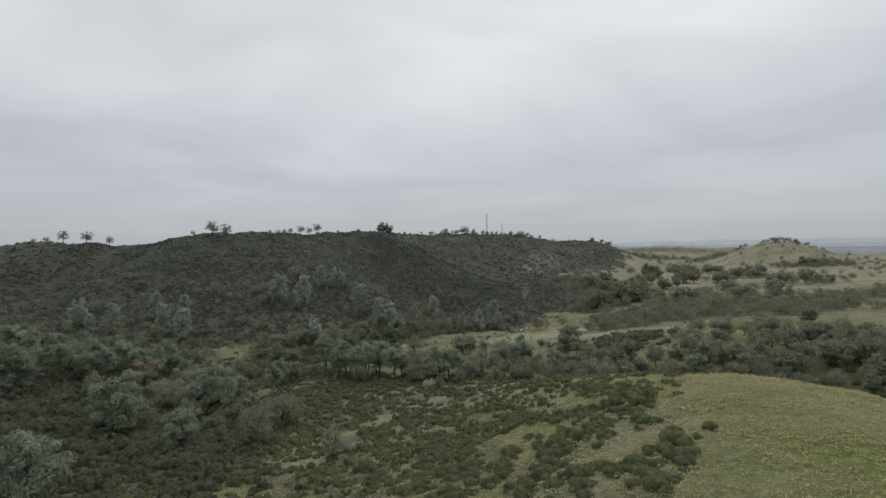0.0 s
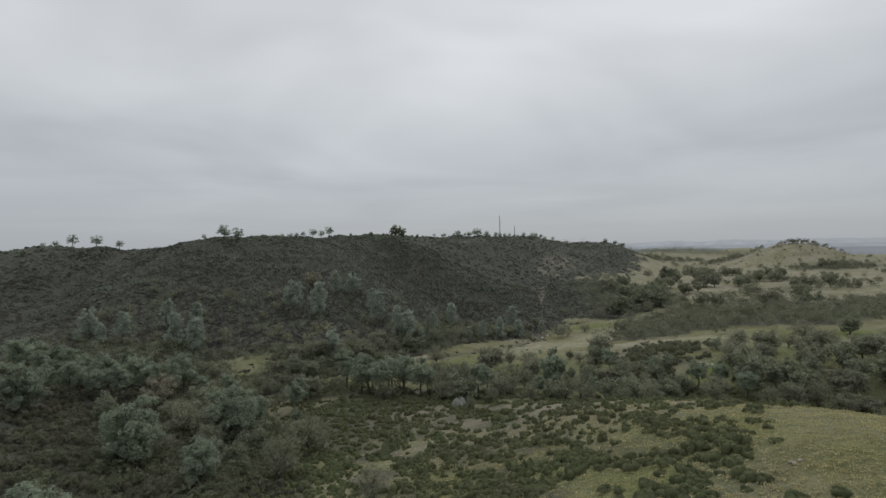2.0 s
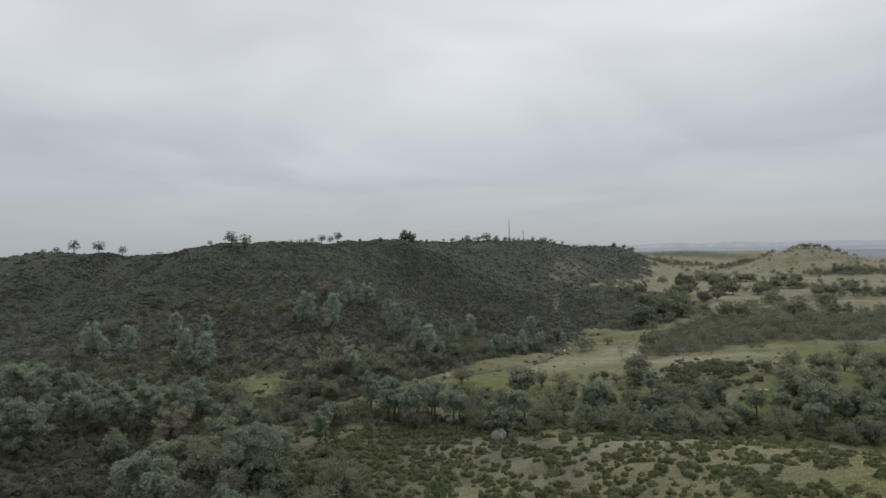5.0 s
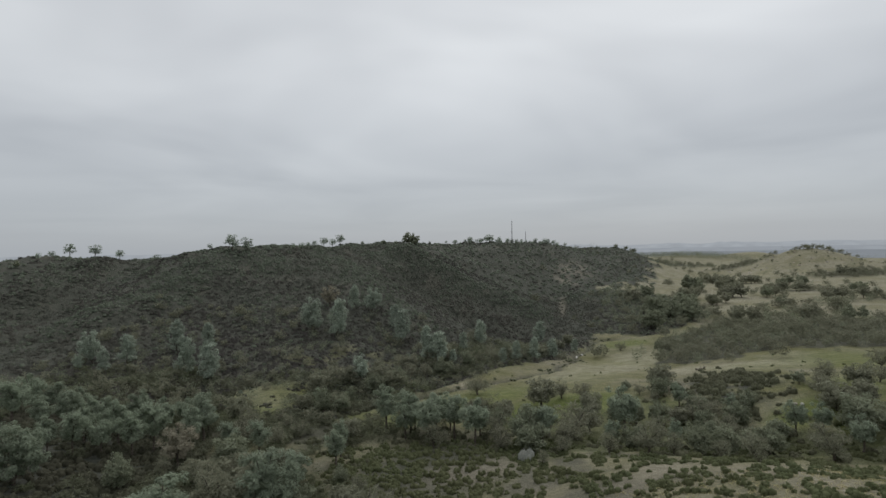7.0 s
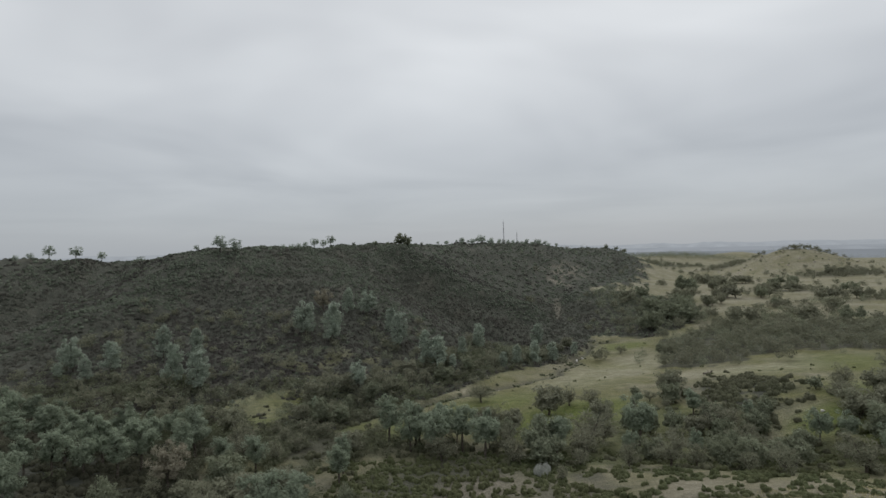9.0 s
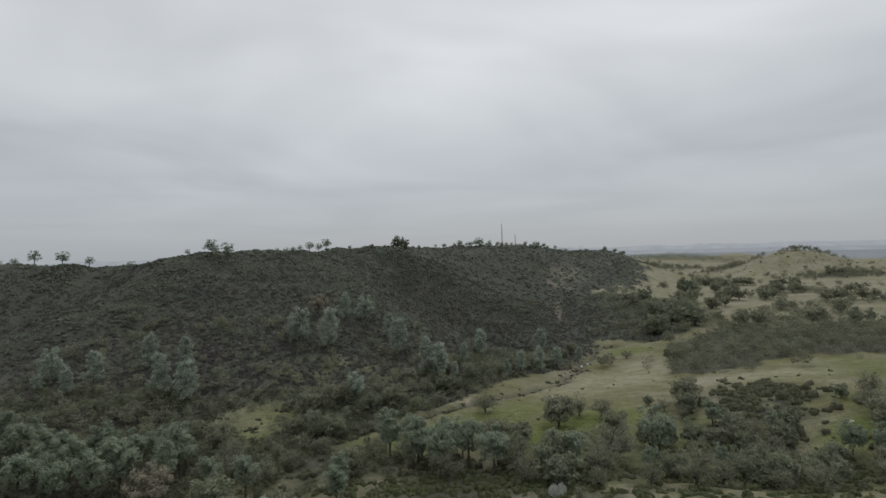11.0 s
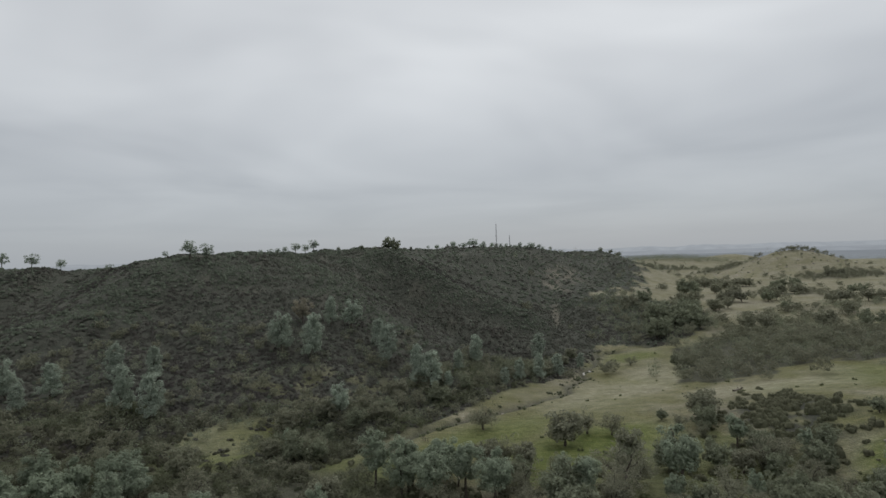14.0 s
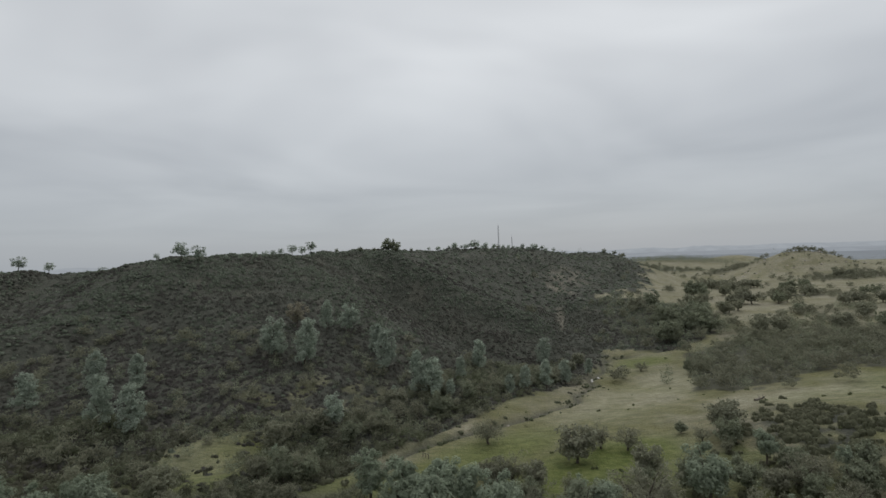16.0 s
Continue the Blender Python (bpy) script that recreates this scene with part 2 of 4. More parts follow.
def tube(points, radii, sides=5):
    """A tapered round limb along points."""
    p = np.asarray(points, float)
    way = np.gradient(p, axis=0)
    way /= np.linalg.norm(way, axis=1, keepdims=True)
    side = np.cross(way, (0.31, 0.95, 0.05))
    side /= np.linalg.norm(side, axis=1, keepdims=True)
    other = np.cross(way, side)
    ang = np.arange(sides) * 2 * np.pi / sides
    ring = np.cos(ang)[None, :, None] * side[:, None] + np.sin(ang)[None, :, None] * other[:, None]
    v = (p[:, None] + ring * np.asarray(radii)[:, None, None]).reshape(-1, 3)
    f = [(i * sides + j, i * sides + (j + 1) % sides, (i + 1) * sides + (j + 1) % sides, (i + 1) * sides + j)
         for i in range(len(p) - 1) for j in range(sides)]
    return v, np.array(f)


def bend(rng, a, b, n, wobble):
    """A wandering line from a to b."""
    t = np.linspace(0, 1, n)[:, None]
    w = rng.normal(size=(n, 3)) * wobble * np.sin(np.pi * t)
    return np.asarray(a) * (1 - t) + np.asarray(b) * t + w


# ---- plants, as shapes of corners and faces about one root ----
def pine_shape(seed, tall=13.0, wide=3.1, stems=2, fine=58, many=66, size=0.17, clear=0.24, puff=1.0, cone=0.3):
    """A grey pine: forked leaning stems, an open crown of soft rising tufts. cone: 0 for a broad dome, 1 for a spire."""
    rng = np.random.default_rng(seed)
    wood, centres, radii = [], [], []
    fork = np.array([rng.normal() * 0.3, rng.normal() * 0.3, tall * rng.uniform(clear - 0.05, clear + 0.05)])
    wood.append(tube(bend(rng, (0, 0, -0.6), fork, 5, 0.08), np.linspace(0.32, 0.24, 5)))
    for k in range(stems):
        ang = rng.uniform(0, 6.28) + k * 6.28 / stems
        lean = wide * rng.uniform(0.15, 0.45) if stems > 1 else 0.2
        top = np.array([math.cos(ang) * lean, math.sin(ang) * lean, tall * (0.97 - 0.14 * k * (1 - cone))])
        line = bend(rng, fork, top, 7, 0.22)
        wood.append(tube(line, np.linspace(0.19, 0.04, 7)))
        for i in range(many // stems):
            h = (i + rng.uniform(0, 1)) / (many // stems)
            at = min(5, int(h * 6))
            root = line[at] * (1 - (h * 6 - at)) + line[at + 1] * (h * 6 - at)
            body = cone * (1 - 0.85 * h) + (1 - cone) * math.sqrt(max(0.1, 1 - ((h - 0.4) / 0.65) ** 2))
            spread = wide * body * rng.uniform(0.05, 1.0) ** 0.7
            a = rng.uniform(0, 6.28)
            tip = root + np.array([math.cos(a) * spread, math.sin(a) * spread, rng.uniform(-0.5, 0.4) + 0.22 * spread])
            centres.append(tip)
            radii.append(rng.uniform(0.75, 1.3) * puff * (0.65 + 0.35 * body))
            if i % 4 == 0:
                wood.append(tube(bend(rng, root, tip, 3, 0.06), (0.07, 0.05, 0.02), 4))
    return join(wood), clumps(rng, centres, radii, fine, size, 1.7, 0.9, 1.2, sky=0.6)


def oak_shape(seed, tall=8.0, wide=4.2, fine=26, many=54, leafy=False, size=0.075, long=5.5, base=0.16):
    """A spreading oak: a short trunk, crooked limbs, a wide low crown of bare twigs or of leaves."""
    rng = np.random.default_rng(seed)
    wood, centres, radii = [], [], []
    fork = np.array([rng.normal() * 0.2, rng.normal() * 0.2, tall * 0.15])
    wood.append(tube(bend(rng, (0, 0, -0.6), fork, 4, 0.07), (0.36, 0.30, 0.28, 0.26)))
    limbs = 8
    for k in range(limbs):
        ang = k * 6.28 / limbs + rng.uniform(-0.4, 0.4)
        rise_to = (0.84, 0.5, 0.72, 0.42, 0.8, 0.52, 0.68, 0.46)[k] * rng.uniform(0.92, 1.06)
        out = wide * math.sqrt(max(0.08, 1 - ((rise_to - 0.45) / 0.55) ** 2)) * rng.uniform(0.45, 0.75)
        tip = np.array([math.cos(ang) * out, math.sin(ang) * out, tall * rise_to])
        line = bend(rng, fork, tip, 6, 0.3)
        wood.append(tube(line, np.linspace(0.17, 0.035, 6), 5))
        for i in range(many // limbs):
            root = line[rng.integers(2, 6)]
            a = rng.uniform(0, 6.28)
            tipp = root + np.array([math.cos(a), math.sin(a), rng.uniform(-0.55, 0.65)]) * rng.uniform(0.5, 1.8)
            tipp[2] = max(tipp[2], tall * base)
            centres.append(tipp)
            radii.append(rng.uniform(0.75, 1.35))
            if i % 3 == 0:
                wood.append(tube(bend(rng, root, tipp, 3, 0.1), (0.05, 0.035, 0.015), 3))
    if leafy:
        radii = [1.15 * r for r in radii]
        return join(wood), clumps(rng, centres, radii, fine, 0.2 if size < 0.1 else 0.36, 1.4, 0.8, 0.7, sky=0.2, loose=1.1)
    return join(wood), clumps(rng, centres, radii, fine, size, long, 0.85, shell=False)


def shrub_shape(seed, tall=1.2, wide=0.85, lumps=3, leaves=60, size=0.13, sides=7):
    """A bush: uneven leafy domes grown together, with sprays standing out of them."""
    rng = np.random.default_rng(seed)
    pieces = []
    for k in range(lumps):
        if lumps == 1:
            c, w, h = np.zeros(3), wide * 0.85, tall * 0.85
        else:
            a = k * 6.28 / lumps + rng.uniform(-0.5, 0.5)
            r = wide * rng.uniform(0.3, 0.6)
            c, w, h = np.array([math.cos(a) * r, math.sin(a) * r, 0]), wide * rng.uniform(0.4, 0.62), tall * rng.uniform(0.55, 0.95)
        pieces.append(lump(rng, c, w, h, sides))
        d = rng.normal(size=(leaves // lumps, 3))
        d[:, 2] = np.abs(d[:, 2])
        d /= np.linalg.norm(d, axis=1, keepdims=True)
        pieces.append(cards(rng, c + d * (w, w, h) * rng.uniform(0.82, 1.12, (len(d), 1)), size, 1.6, 0.8, d + (0, 0, 0.2)))
    return join(pieces)


def strewn(shape, x, y, z, scale, rng, squash=0.15):
    """One shape set many times over the land, as one mesh."""
    v, f = shape
    n = len(x)
    a = rng.uniform(0, 6.28, n)
    c, s = np.cos(a)[:, None], np.sin(a)[:, None]
    k = scale[:, None]
    zz = k * rng.uniform(1 - squash, 1 + squash, (n, 1))
    out = np.stack([(v[None, :, 0] * c - v[None, :, 1] * s) * k + x[:, None],
                    (v[None, :, 0] * s + v[None, :, 1] * c) * k + y[:, None],
                    v[None, :, 2] * zz + z[:, None]], -1)
    return out.reshape(-1, 3), (f[None] + (np.arange(n) * len(v))[:, None, None]).reshape(-1, f.shape[1])


# ---- the lie of the land ----
def rise(x, y, cx, cy, tall, spread):
    return tall * np.exp(-((x - cx) ** 2 + (y - cy) ** 2) / (2 * spread * spread))


def field(x, y, corners):
    """1 inside a many-cornered field with a ragged edge."""
    x = x + 7 * drift(x, y, 24, 91) - 3.5
    y = y + 7 * drift(x, y, 21, 92) - 3.5
    inside = np.zeros(np.shape(x), bool)
    for (ax, ay), (bx, by) in zip(corners, corners[1:] + corners[:1]):
        crosses = (ay > y) != (by > y)
        inside ^= crosses & (x < ax + (y - ay) * (bx - ax) / (by - ay + 1e-9))
    return inside.astype(float)


def blot(x, y, cx, cy, rx, ry, turn=0.0):
    """A soft-edged oval, 1 inside."""
    c, s = math.cos(radians(turn)), math.sin(radians(turn))
    u, v = ((x - cx) * c + (y - cy) * s) / rx, ((y - cy) * c - (x - cx) * s) / ry
    return np.exp(-((u * u + v * v) ** 2))


def drift(x, y, size, seed):
    """A cheap rolling pattern between 0 and 1."""
    rng = np.random.default_rng(seed)
    total = 0 * x
    for k in range(7):
        a, p, w = rng.uniform(0, 6.28), rng.uniform(0, 6.28), rng.uniform(0.6, 1.9) * 6.28 / size
        total = total + np.sin((x * math.cos(a) + y * math.sin(a)) * w + p + 1.7 * np.sin((x * math.sin(a) - y * math.cos(a)) * w * 0.6))
    return np.clip(0.5 + total / 6.5, 0, 1)


def crest(x, y, ax, ay, bx, by, tall, wide):
    """A ridge (or, below zero, a gully) between two points, fading at its ends."""
    t = np.clip(((x - ax) * (bx - ax) + (y - ay) * (by - ay)) / ((bx - ax) ** 2 + (by - ay) ** 2), 0, 1)
    return tall * np.exp(-((x - ax - t * (bx - ax)) ** 2 + (y - ay - t * (by - ay)) ** 2) / (2 * wide * wide))


def spurs(x, y):
    """The spurs and gullies on the face of the ridge."""
    h = crest(x, y, -48, 425, 34, 392, 11, 11) + crest(x, y, -72, 350, -28, 296, 5, 11) + crest(x, y, -184, 282, -150, 350, 6, 13)
    h = h + crest(x, y, -40, 385, 16, 335, -10.0, 11) + crest(x, y, 84, 580, 62, 425, -6.0, 9) + crest(x, y, -226, 300, -218, 368, -8.0, 13)
    h = h + rise(x, y, 478, 795, 11, 42)
    return h + crest(x, y, 20, 520, 52, 420, -4.0, 12) + crest(x, y, 95, 470, 150, 520, 4.0, 20)


CREEK = ((-66, 150), (-60, 172), (-54, 187), (-46, 200), (-37, 212), (-28, 222), (-20, 229), (-8, 236), (3, 242), (12, 250), (21, 260), (32, 281), (42, 302), (54, 327), (66, 346), (95, 352))


def creek_away(x, y):
    """Metres to the creek's line."""
    best = 1e9 + 0 * x
    for (ax, ay), (bx, by) in zip(CREEK[:-1], CREEK[1:]):
        t = np.clip(((x - ax) * (bx - ax) + (y - ay) * (by - ay)) / ((bx - ax) ** 2 + (by - ay) ** 2), 0, 1)
        best = np.minimum(best, np.hypot(x - ax - t * (bx - ax), y - ay - t * (by - ay)))
    return best


def land(x, y):
    """The height of the ground."""
    x, y = np.asarray(x, float), np.asarray(y, float)
    h = 10.0 + 0 * x
    h = h + rise(x, y, -100.272, 700.061, 31.4, 280)
    h = h + rise(x, y, 118.848, 390.486, -14.1, 110)
    h = h + rise(x, y, 39.4811, -59.7692, 16.3, 90)
    h = h + rise(x, y, -223.5, 403.9, 4.1, 110)
    h = h + rise(x, y, -53.0968, 224.449, -10.5, 70)
    h = h + rise(x, y, -300.714, 650.226, -7.2, 110)
    h = h + rise(x, y, 306.99, 592.439, -8.9, 110)
    h = h + rise(x, y, 41.5002, 78.5693, 9.2, 24)
    h = h + rise(x, y, -600.694, 400.191, 20.6, 180)
    h = h + rise(x, y, -114.8, 393.6, 16.5, 45)
    h = h + rise(x, y, 216.63, 905.779, 21.8, 110)
    h = h + rise(x, y, 480.542, 792.215, 19.0, 45)
    h = h + rise(x, y, -150.61, 110.234, 15.0, 36)
    h = h + rise(x, y, -35.9, 523.4, 17.8, 45)
    h = h + rise(x, y, 92.8, 673, 25.1, 70)
    h = h + rise(x, y, 42.708, 302.541, -8.0, 45)
    h = h + rise(x, y, 313.792, 858.102, -13.1, 45)
    h = h + rise(x, y, 103.979, 127.302, -8.1, 24)
    h = h + rise(x, y, 149.319, 600.276, -6.9, 45)
    h = h + rise(x, y, -282, 379, 21.2, 47)
    h = h + rise(x, y, -400.226, 420.017, 13.5, 45)
    h = h + rise(x, y, 44.0493, 450.386, -1.7, 45)
    h = h + rise(x, y, -200.569, 150.207, 13.7, 24)
    h = h + rise(x, y, 798.732, 900.599, -10.4, 45)
    h = h + rise(x, y, 234.2, 822.5, 11.2, 45)
    h = h + rise(x, y, 298.942, 760.449, -18.7, 45)
    h = h + rise(x, y, -69.6, 458.5, 21.5, 45)
    h = h + rise(x, y, 8.7, 593.3, 15.8, 45)
    h = h + rise(x, y, -300.663, 200.231, 11.0, 24)
    h = h + rise(x, y, -180, 373.8, 16.8, 45)
    h = h + rise(x, y, -100.373, 330.126, 7.2, 45)
    h = h + rise(x, y, 559.315, 780.324, 8.3, 45)
    h = h + rise(x, y, 199.076, 250.408, 3.7, 110)
    h = h + rise(x, y, -300.284, 500.051, 11.7, 45)
    h = h + rise(x, y, -200.29, 600.062, 11.9, 70)
    h = h + rise(x, y, 179.7, 772.7, 1.5, 45)
    h = h + rise(x, y, 199.177, 1100.31, 6.2, 110)
    h = h + rise(x, y, -330.4, 330.107, 7.1, 45)
    h = h + rise(x, y, 49.0224, 165.415, -6.8, 24)
    h = h + rise(x, y, -36.0769, 125.448, -2.5, 24)
    h = h + rise(x, y, -601.073, 600.341, -5.1, 45)
    h = h + rise(x, y, 32.8048, 124.337, 5.2, 24)
    h = h + rise(x, y, 82.1004, 181.385, 5.6, 24)
    h = h + rise(x, y, 109.332, 60.297, 6.2, 36)
    h = h + rise(x, y, 49.7944, 379.5, -5.7, 45)
    h = h + rise(x, y, 399.062, 500.426, 2.8, 110)
    h = h + rise(x, y, -100.752, 80.3033, 5.2, 24)
    h = h + rise(x, y, 26.4853, 42.2213, 5.7, 24)
    h = h + rise(x, y, -38.0447, 373.206, 4.6, 45)
    h = h + rise(x, y, 428.977, 900.444, -3.8, 45)
    h = h + rise(x, y, 119.455, -59.7473, 5.5, 24)
    h = h + rise(x, y, 179.284, 640.293, -3.7, 45)
    h = h + rise(x, y, -100.272, 700.061, 5.6, 45)
    h = h + rise(x, y, 216.63, 905.779, -4.8, 45)
    h = h + rise(x, y, -185.291, 440.917, 5.6, 45)
    h = h + rise(x, y, -30.5977, -79.7439, 4.5, 55)
    h = h + rise(x, y, -250.527, 300.174, 3.4, 45)
    h = h + rise(x, y, -118.848, 150.338, 2.9, 24)
    h = h + rise(x, y, -71.8629, 282.343, 4.0, 45)
    h = h + rise(x, y, 262.1, 732.3, 16.0, 45)
    h = h + rise(x, y, 259.006, 680.421, -11.1, 45)
    h = h + rise(x, y, 114.014, 788.153, 4.8, 45)
    h = h + rise(x, y, -60.7399, 0.308092, 2.5, 24)
    h = h + rise(x, y, -400.682, 550.204, 2.6, 45)
    h = h + rise(x, y, 405, 1120, 13, 80) + rise(x, y, 520, 1165, 13, 70) + rise(x, y, 640, 1200, 23, 52)
    far = np.clip((np.hypot(x - 100, y - 300) - 900) / 1500, 0, 1)
    h = h * (1 - far) + far * (6 * drift(x, y, 1300, 5) - 4)
    hill = uphill(x, y)
    h = h + spurs(x, y)
    h = h + hill * (2.6 * drift(x, y, 55, 21) + 1.2 * drift(x, y, 19, 22) - 1.9) + 0.5 * drift(x, y, 14, 23)
    return h - 1.5 * np.exp(-((creek_away(x + 1.5 * np.sin(y * 0.21), y) / 1.6) ** 2))


def uphill(x, y):
    """1 on the scrub-covered ridge, 0 in the valley."""
    foot = np.interp(x, (-900, -400, -160, -110, -75, -60, -45, -37, -28, -20, -10, 4, 19, 36, 57, 80, 100, 120, 150, 230, 300, 330),
                     (150, 175, 192, 196, 194, 194, 208, 218, 227, 235, 249, 266, 281, 301, 338, 385, 470, 495, 515, 690, 880, 1600))
    return np.clip((y - foot + (drift(x, y, 30, 24) - 0.5) * (6 + np.clip((y - 330) / 4, 0, 45))) / 7 + 0.5, 0, 1)


def west_slope(x, y):
    """1 on the brushy slope west of the gulch."""
    edge = np.interp(y, (-200, 40, 100, 150, 185, 215), (-20, -46, -58, -75, -95, -160))
    return np.clip((edge - x) / 12 + 0.5, 0, 1) * np.clip((222 - y) / 14, 0, 1)


def clearing(x, y):
    """The small glade at the foot of the ridge."""
    return blot(x, y, -82, 212, 15, 19, -8)


def brush_share(x, y):
    """How far scrub takes the ground from grass."""
    knoll = blot(x, y, 66, 204, 15, 25, -28) * (drift(x, y, 14, 31) > 0.38)
    near = np.clip((34 - x) / 30, 0, 1) * np.clip((170 - y) / 12, 0, 1) * np.clip((x + 62) / 14, 0, 1) * (y > 30)
    near = near * np.clip((drift(x, y, 26, 32) - 0.42) * 6, 0, 1) * 0.75
    wood = woods(x, y) * np.where(y < 240, 0.5, 0.8)
    floor = blot(x, y, -26, 152, 20, 22, -20)
    floor = np.maximum(floor, np.maximum(blot(x, y, -80, 184, 46, 15, 0), blot(x, y, -50, 98, 13, 34, 12)))
    clear = 1 - np.clip(1.4 * clearing(x, y), 0, 1) * np.clip(0.6 + drift(x, y, 9, 34), 0.7, 0.97)
    glade = 1 - 0.55 * uphill(x, y) * blot(x, y, -62, 256, 34, 15, 5) * (drift(x, y, 15, 33) > 0.5)
    return np.clip(np.maximum.reduce([uphill(x, y), west_slope(x, y), knoll, near, wood, floor * 0.85, 0.95 * field(x, y, NORTH_WOOD), 0.9 * np.exp(-((creek_away(x + 1.5 * np.sin(y * 0.21), y) / 1.7) ** 2))]) * clear * glade, 0, 1)


VALLEY_WOOD = ((-12, 158), (13, 156), (33, 149), (48, 149), (66, 146), (90, 141), (138, 136), (146, 160), (118, 166), (95, 163), (77, 160), (63, 167), (56, 178), (50, 196), (40, 206), (24, 196), (0, 190))
WEST_WOOD = ((68, 262), (96, 330), (129, 352), (150, 357), (183, 355), (215, 327), (220, 290), (165, 258), (143, 266), (130, 276), (110, 266), (82, 257))
NORTH_WOOD = ((58, 400), (88, 462), (120, 485), (168, 470), (160, 400), (104, 350), (71, 362))


def woods(x, y):
    """How closely trees stand."""
    parts = [field(x, y, WEST_WOOD), field(x, y, NORTH_WOOD) * np.clip(0.25 + (x - 90) / 50, 0.1, 0.9), blot(x, y, 215, 325, 70, 22, 15) * 0.9, blot(x, y, 175, 378, 44, 22, 0) * 0.4,
             field(x, y, VALLEY_WOOD) * np.where((y > 170) & (x > 4), 0.38, 0.95), blot(x, y, 155, 165, 40, 24, 0) * 0.4, blot(x, y, -22, 176, 18, 8, -8) * 0.8, blot(x, y, -62, 201, 14, 10, 20) * 0.8,
             blot(x, y, 6, 306, 40, 7, 54) * 0.9, blot(x, y, 288, 522, 30, 11, 0) * 0.9, blot(x, y, 262, 428, 70, 8, 12) * 0.4, blot(x, y, 395, 815, 44, 12, 0) * 0.9, blot(x, y, 285, 640, 26, 14, 20) * 0.8,
             blot(x, y, 470, 690, 60, 20, 10) * 0.85, blot(x, y, 500, 792, 38, 9, -8), blot(x, y, 330, 900, 80, 16, 0), blot(x, y, -62, 140, 22, 30, 20) * 0.6, blot(x, y, -78, 180, 30, 12, 0) * 0.6]
    return np.maximum.reduce(parts)


def lushness(x, y):
    parts = [blot(x, y, 130, 238, 26, 24, 10) * 0.6, blot(x, y, 150, 231, 20, 12, 0) * 0.95, blot(x, y, 76, 332, 16, 10, 20) * 0.8, blot(x, y, 16, 204, 24, 12, 20), blot(x, y, -12, 214, 28, 11, 35) * 0.75, blot(x, y, -3, 195, 13, 10, 0) * 0.9, blot(x, y, 14, 194, 24, 8, 10) * 0.9, blot(x, y, 95, 232, 25, 14, 0) * 0.3,
             blot(x, y, 74, 174, 15, 8, 10) * 0.95, blot(x, y, 76, 157, 5, 14, 0) * 0.95, blot(x, y, -4, 185, 13, 8, 0) * 0.9, blot(x, y, 92, 184, 12, 12, 0) * 0.8, blot(x, y, 108, 184, 30, 18, 0) * 0.75,
             blot(x, y, -40, 192, 22, 9, 48) * 0.8, 0.8 * blot(x, y, 45, 60, 60, 50, 0) * drift(x, y, 40, 41), 0.6 * blot(x, y, 0, 82, 50, 44, 0) * drift(x, y, 26, 43), np.clip(1.3 * clearing(x, y), 0, 1) * 0.4,
             0.6 * field(x, y, VALLEY_WOOD), 0.7 * blot(x, y, -85, 200, 60, 10, 0),
             0.22 * drift(x, y, 90, 42) * np.clip((420 - y) / 100, 0, 1)]
    return np.clip(np.maximum.reduce(parts), 0, 1)


def bare_haze_share(x, y):
    a = np.maximum(blot(x, y, -17, 150, 13, 8, 10) * 0.6, blot(x, y, 40, 120, 11, 3, -20) * 0.8)
    a = np.maximum(a, blot(x, y, 32, 122, 64, 26, -8) * (0.2 + 0.35 * drift(x, y, 19, 58)))
    b = 0.5 * blot(x, y, 22, 276, 48, 7, 57) * drift(x, y, 17, 52)
    c = blot(x, y, 106, 572, 20, 46, -22) * np.clip((drift(x, y, 17, 53) - 0.45) * 6, 0, 0.55) + blot(x, y, 86, 525, 4, 26, 10) * 0.6 + blot(x, y, 68, 455, 3, 26, -12) * 0.5
    d = uphill(x, y) * np.clip((drift(x, y, 33, 51) - 0.9) * 9, 0, 1) * 0.15
    # Distance haze painted as paler ground beyond y 370, off the ridge.
    e = 0.1 * np.clip((y - 370) / 140, 0, 1) * (1 - uphill(x, y)) * (0.6 + 0.4 * drift(x, y, 60, 54))
    return np.clip(np.maximum.reduce([a, b, c, d, e]), 0, 1)


def straw_haze_share(x, y):
    """Where the meadow's grass has gone pale and dry. Beyond y 365 the pale also paints distance haze."""
    a = np.maximum(blot(x, y, 54, 270, 52, 17, 38), blot(x, y, 88, 240, 34, 9, -6))
    b = blot(x, y, 74, 296, 26, 12, 30) * 0.8
    c = 0.6 * np.clip((y - 365) / 60, 0, 1) * (1 - uphill(x, y)) * (0.5 + 0.6 * drift(x, y, 70, 56))
    return np.clip(np.maximum.reduce([a, b, c]) * (0.1 + 0.7 * drift(x, y, 15, 55) + 0.5 * drift(x, y, 5, 57)), 0, 1) * 0.72


def steps(*spans):
    """Grid lines: (from, to, step) spans laid end to end."""
    out = [np.arange(a, b, s) for a, b, s in spans]
    return np.concatenate(out)


